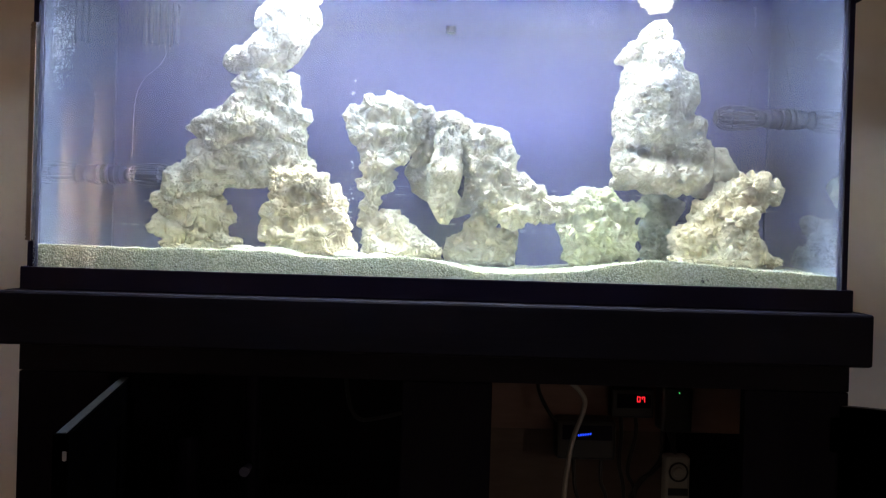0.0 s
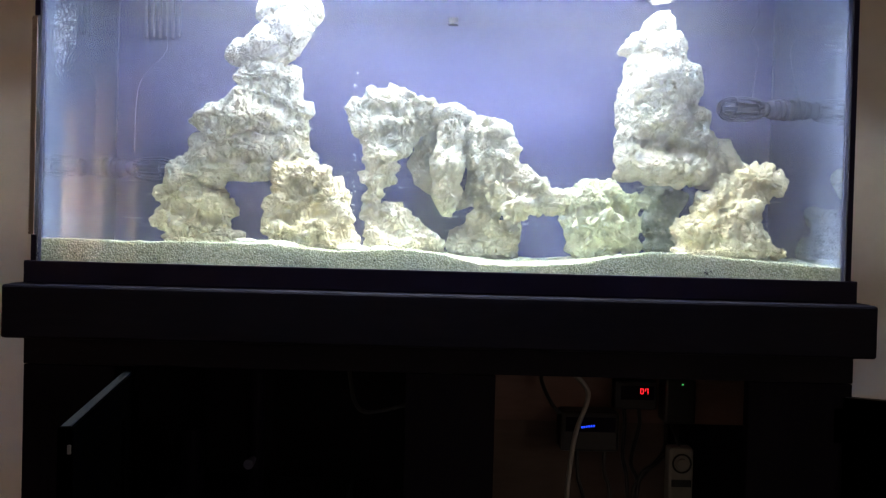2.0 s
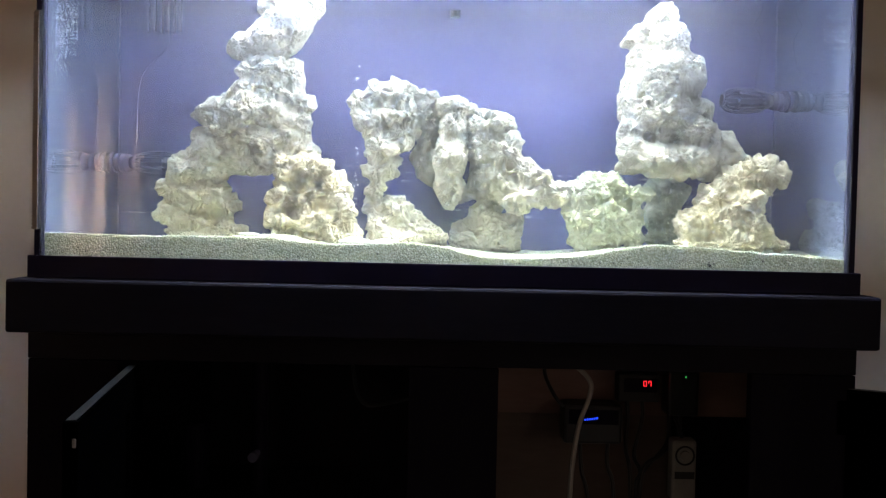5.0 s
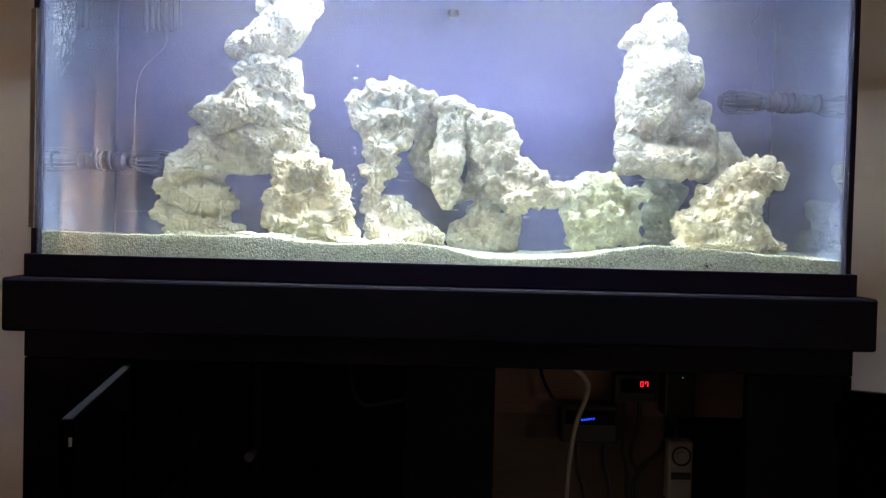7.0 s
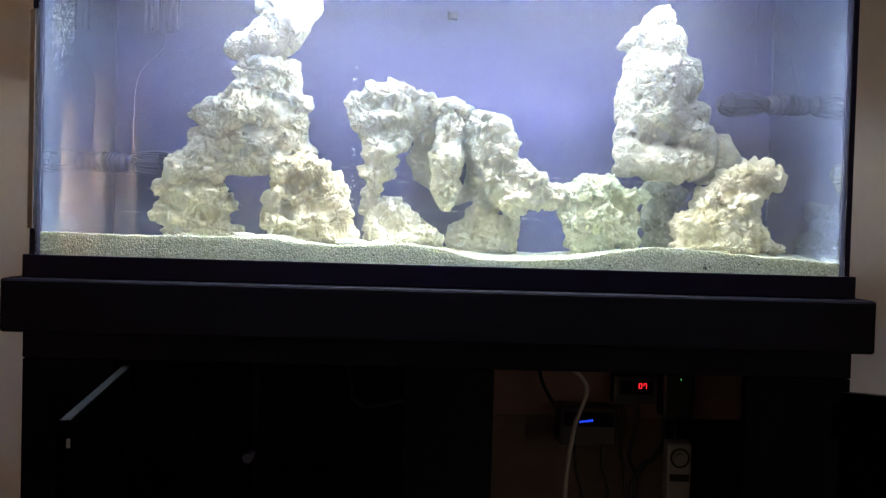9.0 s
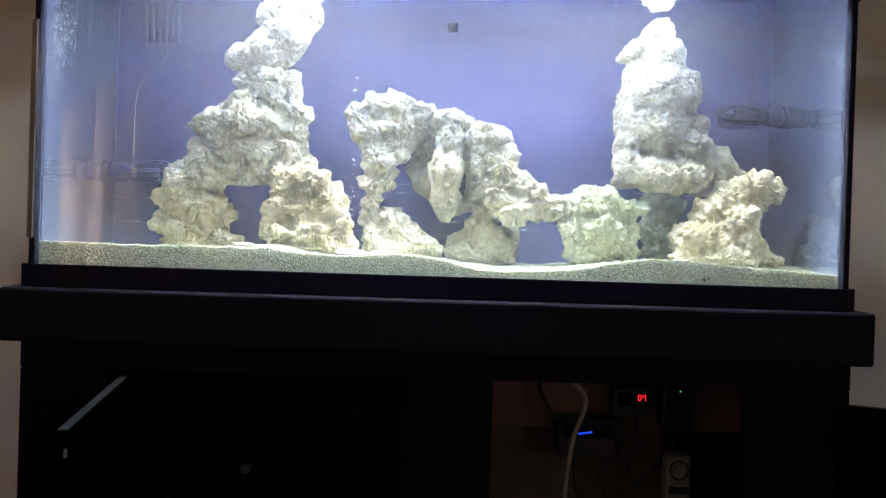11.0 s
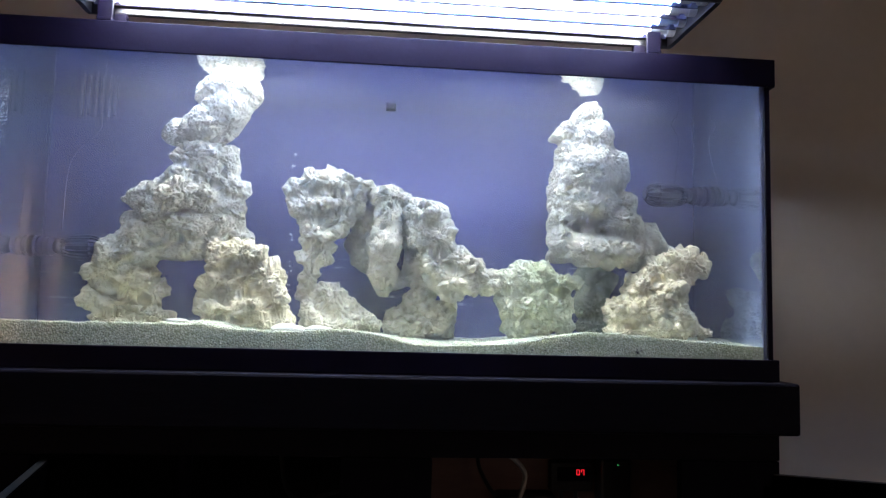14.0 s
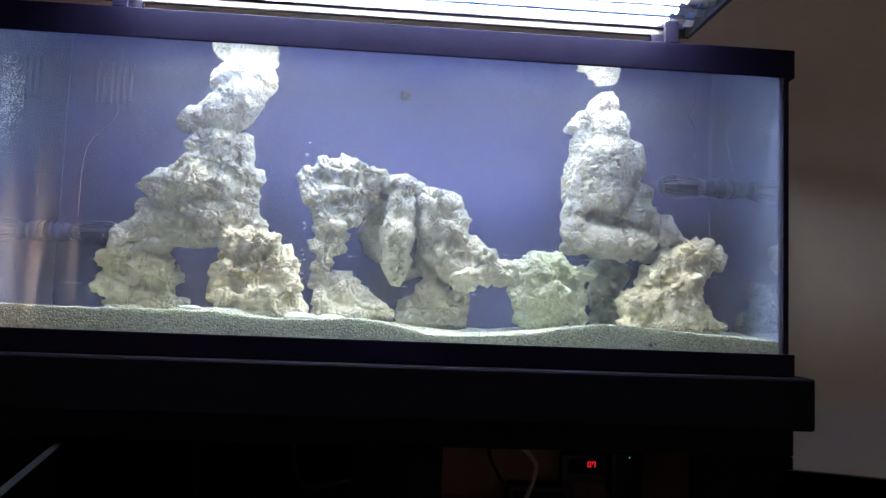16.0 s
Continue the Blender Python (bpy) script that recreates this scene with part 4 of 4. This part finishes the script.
def adapter(x0, x1, z0, z1, y):
    a = thing("power_adapter", "black plug-in power adapter with a green light", "adapter", at=(0, 0, 0))
    boxed("case", BLACK, a, x0, x1, y - 0.045, y, z0, z1, bevel=0.004)
    bm = bmesh.new()
    bmesh.ops.create_uvsphere(bm, u_segments=10, v_segments=6, radius=0.0011, matrix=Matrix.Translation((0.4315, y - 0.0455, 0.601)))
    part("status_light", bm, LED_GREEN, a, "tiny green light", True)


def power_bar(x0, x1, z0, z1, y):
    p = thing("wave_controller", "black pump controller with a row of blue lights", "controller", at=(0, 0, 0))
    boxed("case", BLACK, p, x0, x1, y - 0.05, y, z0, z1, bevel=0.006)
    boxed("face_panel", RIM, p, x0 + 0.008, x1 - 0.008, y - 0.0525, y - 0.0503, z1 - 0.034, z1 - 0.008, bevel=0.0005)
    for i in range(6):
        bm = bmesh.new()
        box(bm, 0.2525 + i * 0.0042, 0.2547 + i * 0.0042, y - 0.0535, y - 0.0527, 0.5215 + i * 0.0006, 0.5251 + i * 0.0006)
        part("blue_light", bm, LED_BLUE, p, "small blue light")


controller(0.316, 0.392, 0.551, 0.602, 0.259)
adapter(0.402, 0.456, 0.531, 0.610, 0.259)
power_bar(0.217, 0.321, 0.479, 0.549, 0.259)


def cord(label, pts, r, material, name="cable", cat="cable"):
    bm = bmesh.new()
    hose(bm, pts, r, 8)
    tagged(part(name, bm, material, None, smooth=True), label, cat, "cables in the stand" if cat == "cable" else "")


cord("pale plastic air hose looping down the stand", [(0.205, 0.15, 0.634), (0.231, 0.15, 0.622), (0.250, 0.15, 0.600), (0.2485, 0.15, 0.575), (0.233, 0.15, 0.530), (0.224, 0.15, 0.470), (0.220, 0.15, 0.400), (0.219, 0.15, 0.25), (0.23, 0.15, 0.085)], 0.0040, PALE, "air_hose", "hose")
for pts in ([(0.335, 0.24, 0.552), (0.336, 0.235, 0.52), (0.330, 0.22, 0.47), (0.335, 0.2, 0.40), (0.33, 0.2, 0.09)],
            [(0.362, 0.24, 0.552), (0.362, 0.235, 0.52), (0.345, 0.22, 0.46), (0.352, 0.2, 0.42), (0.32, 0.2, 0.3), (0.31, 0.2, 0.09)],
            [(0.43, 0.235, 0.532), (0.425, 0.23, 0.49), (0.385, 0.2, 0.465), (0.352, 0.19, 0.435), (0.345, 0.18, 0.3), (0.35, 0.2, 0.09)],
            [(0.41, 0.235, 0.532), (0.402, 0.22, 0.48), (0.36, 0.2, 0.44), (0.342, 0.19, 0.40), (0.37, 0.18, 0.25), (0.38, 0.2, 0.09)],
            [(0.30, 0.23, 0.48), (0.298, 0.22, 0.44), (0.306, 0.2, 0.38), (0.30, 0.2, 0.09)],
            [(0.25, 0.23, 0.48), (0.252, 0.22, 0.43), (0.262, 0.2, 0.36), (0.26, 0.2, 0.09)],
            [(0.20, 0.25, 0.64), (0.185, 0.24, 0.60), (0.21, 0.22, 0.55), (0.235, 0.22, 0.545)]):
    cord("black cable hanging down inside the stand", pts, 0.0036, BLACK)
cord("dark cable sagging across the stand", [(-0.158, 0.2, 0.64), (-0.154, 0.2, 0.60), (-0.146, 0.2, 0.562), (-0.130, 0.2, 0.543), (-0.10, 0.2, 0.545), (-0.045, 0.2, 0.558), (0.0, 0.2, 0.562)], 0.0034, BLACK)


def dial_timer(x0, x1, z0, z1, y):
    t = thing("plug_timer", "dull white plug-in timer with a round dial hanging on a cable", "timer", at=(0, 0, 0))
    boxed("case", DIAL, t, x0, x1, y - 0.03, y, z0, z1, bevel=0.005)
    xc, zc, r = (x0 + x1) / 2, z1 - 0.026, 0.0155
    bm = bmesh.new()
    hose(bm, [(xc + r * math.cos(a), y - 0.0315, zc + r * math.sin(a)) for a in [radians(d) for d in range(0, 361, 30)]], 0.0018, 6, 3)
    part("dial_ring", bm, BLACK, t, "dark round dial ring", True)
    bm = bmesh.new()
    rod(bm, (xc, y - 0.030, zc), (xc, y - 0.034, zc), 0.009, 20, 0.008)
    part("dial_knob", bm, DIAL, t)
    boxed("label_band", BLACK, t, x0 + 0.004, x1 - 0.004, y - 0.0315, y - 0.0302, z1 - 0.066, z1 - 0.054, label="dark printed band")
    bm = bmesh.new()
    hose(bm, [(xc, y - 0.012, z1 - 0.002), (xc - 0.004, y, z1 + 0.02), (xc - 0.002, 0.245, 0.535)], 0.003, 8)
    part("plug_lead", bm, BLACK, t, smooth=True)


dial_timer(0.398, 0.440, 0.395, 0.500, 0.20)


def sump():
    s = thing("sump_tank", "dark sump box with a small valve in the stand", "sump", at=(-0.30, 0.16, 0.0785))
    bm = bmesh.new()
    box(bm, -0.15, 0.15, -0.09, 0.10, 0.0, 0.33, 0.004)
    part("sump_box", bm, BLACK, s)
    bm = bmesh.new()
    rod(bm, (0.0, -0.03, 0.331), (0.0, -0.03, 0.56), 0.014, 20)
    part("drain_pipe", bm, RIM, s)
    bm = bmesh.new()
    rod(bm, (0.0, -0.046, 0.402), (0.0, -0.075, 0.402), 0.006, 16, 0.008)
    part("valve_knob", bm, DARKGREY, s, "small grey valve knob")
    bm = bmesh.new()
    rod(bm, (-0.115, 0.0, 0.331), (-0.115, 0.0, 0.44), 0.022, 20)
    part("filter_sock_holder", bm, RIM, s)


sump()
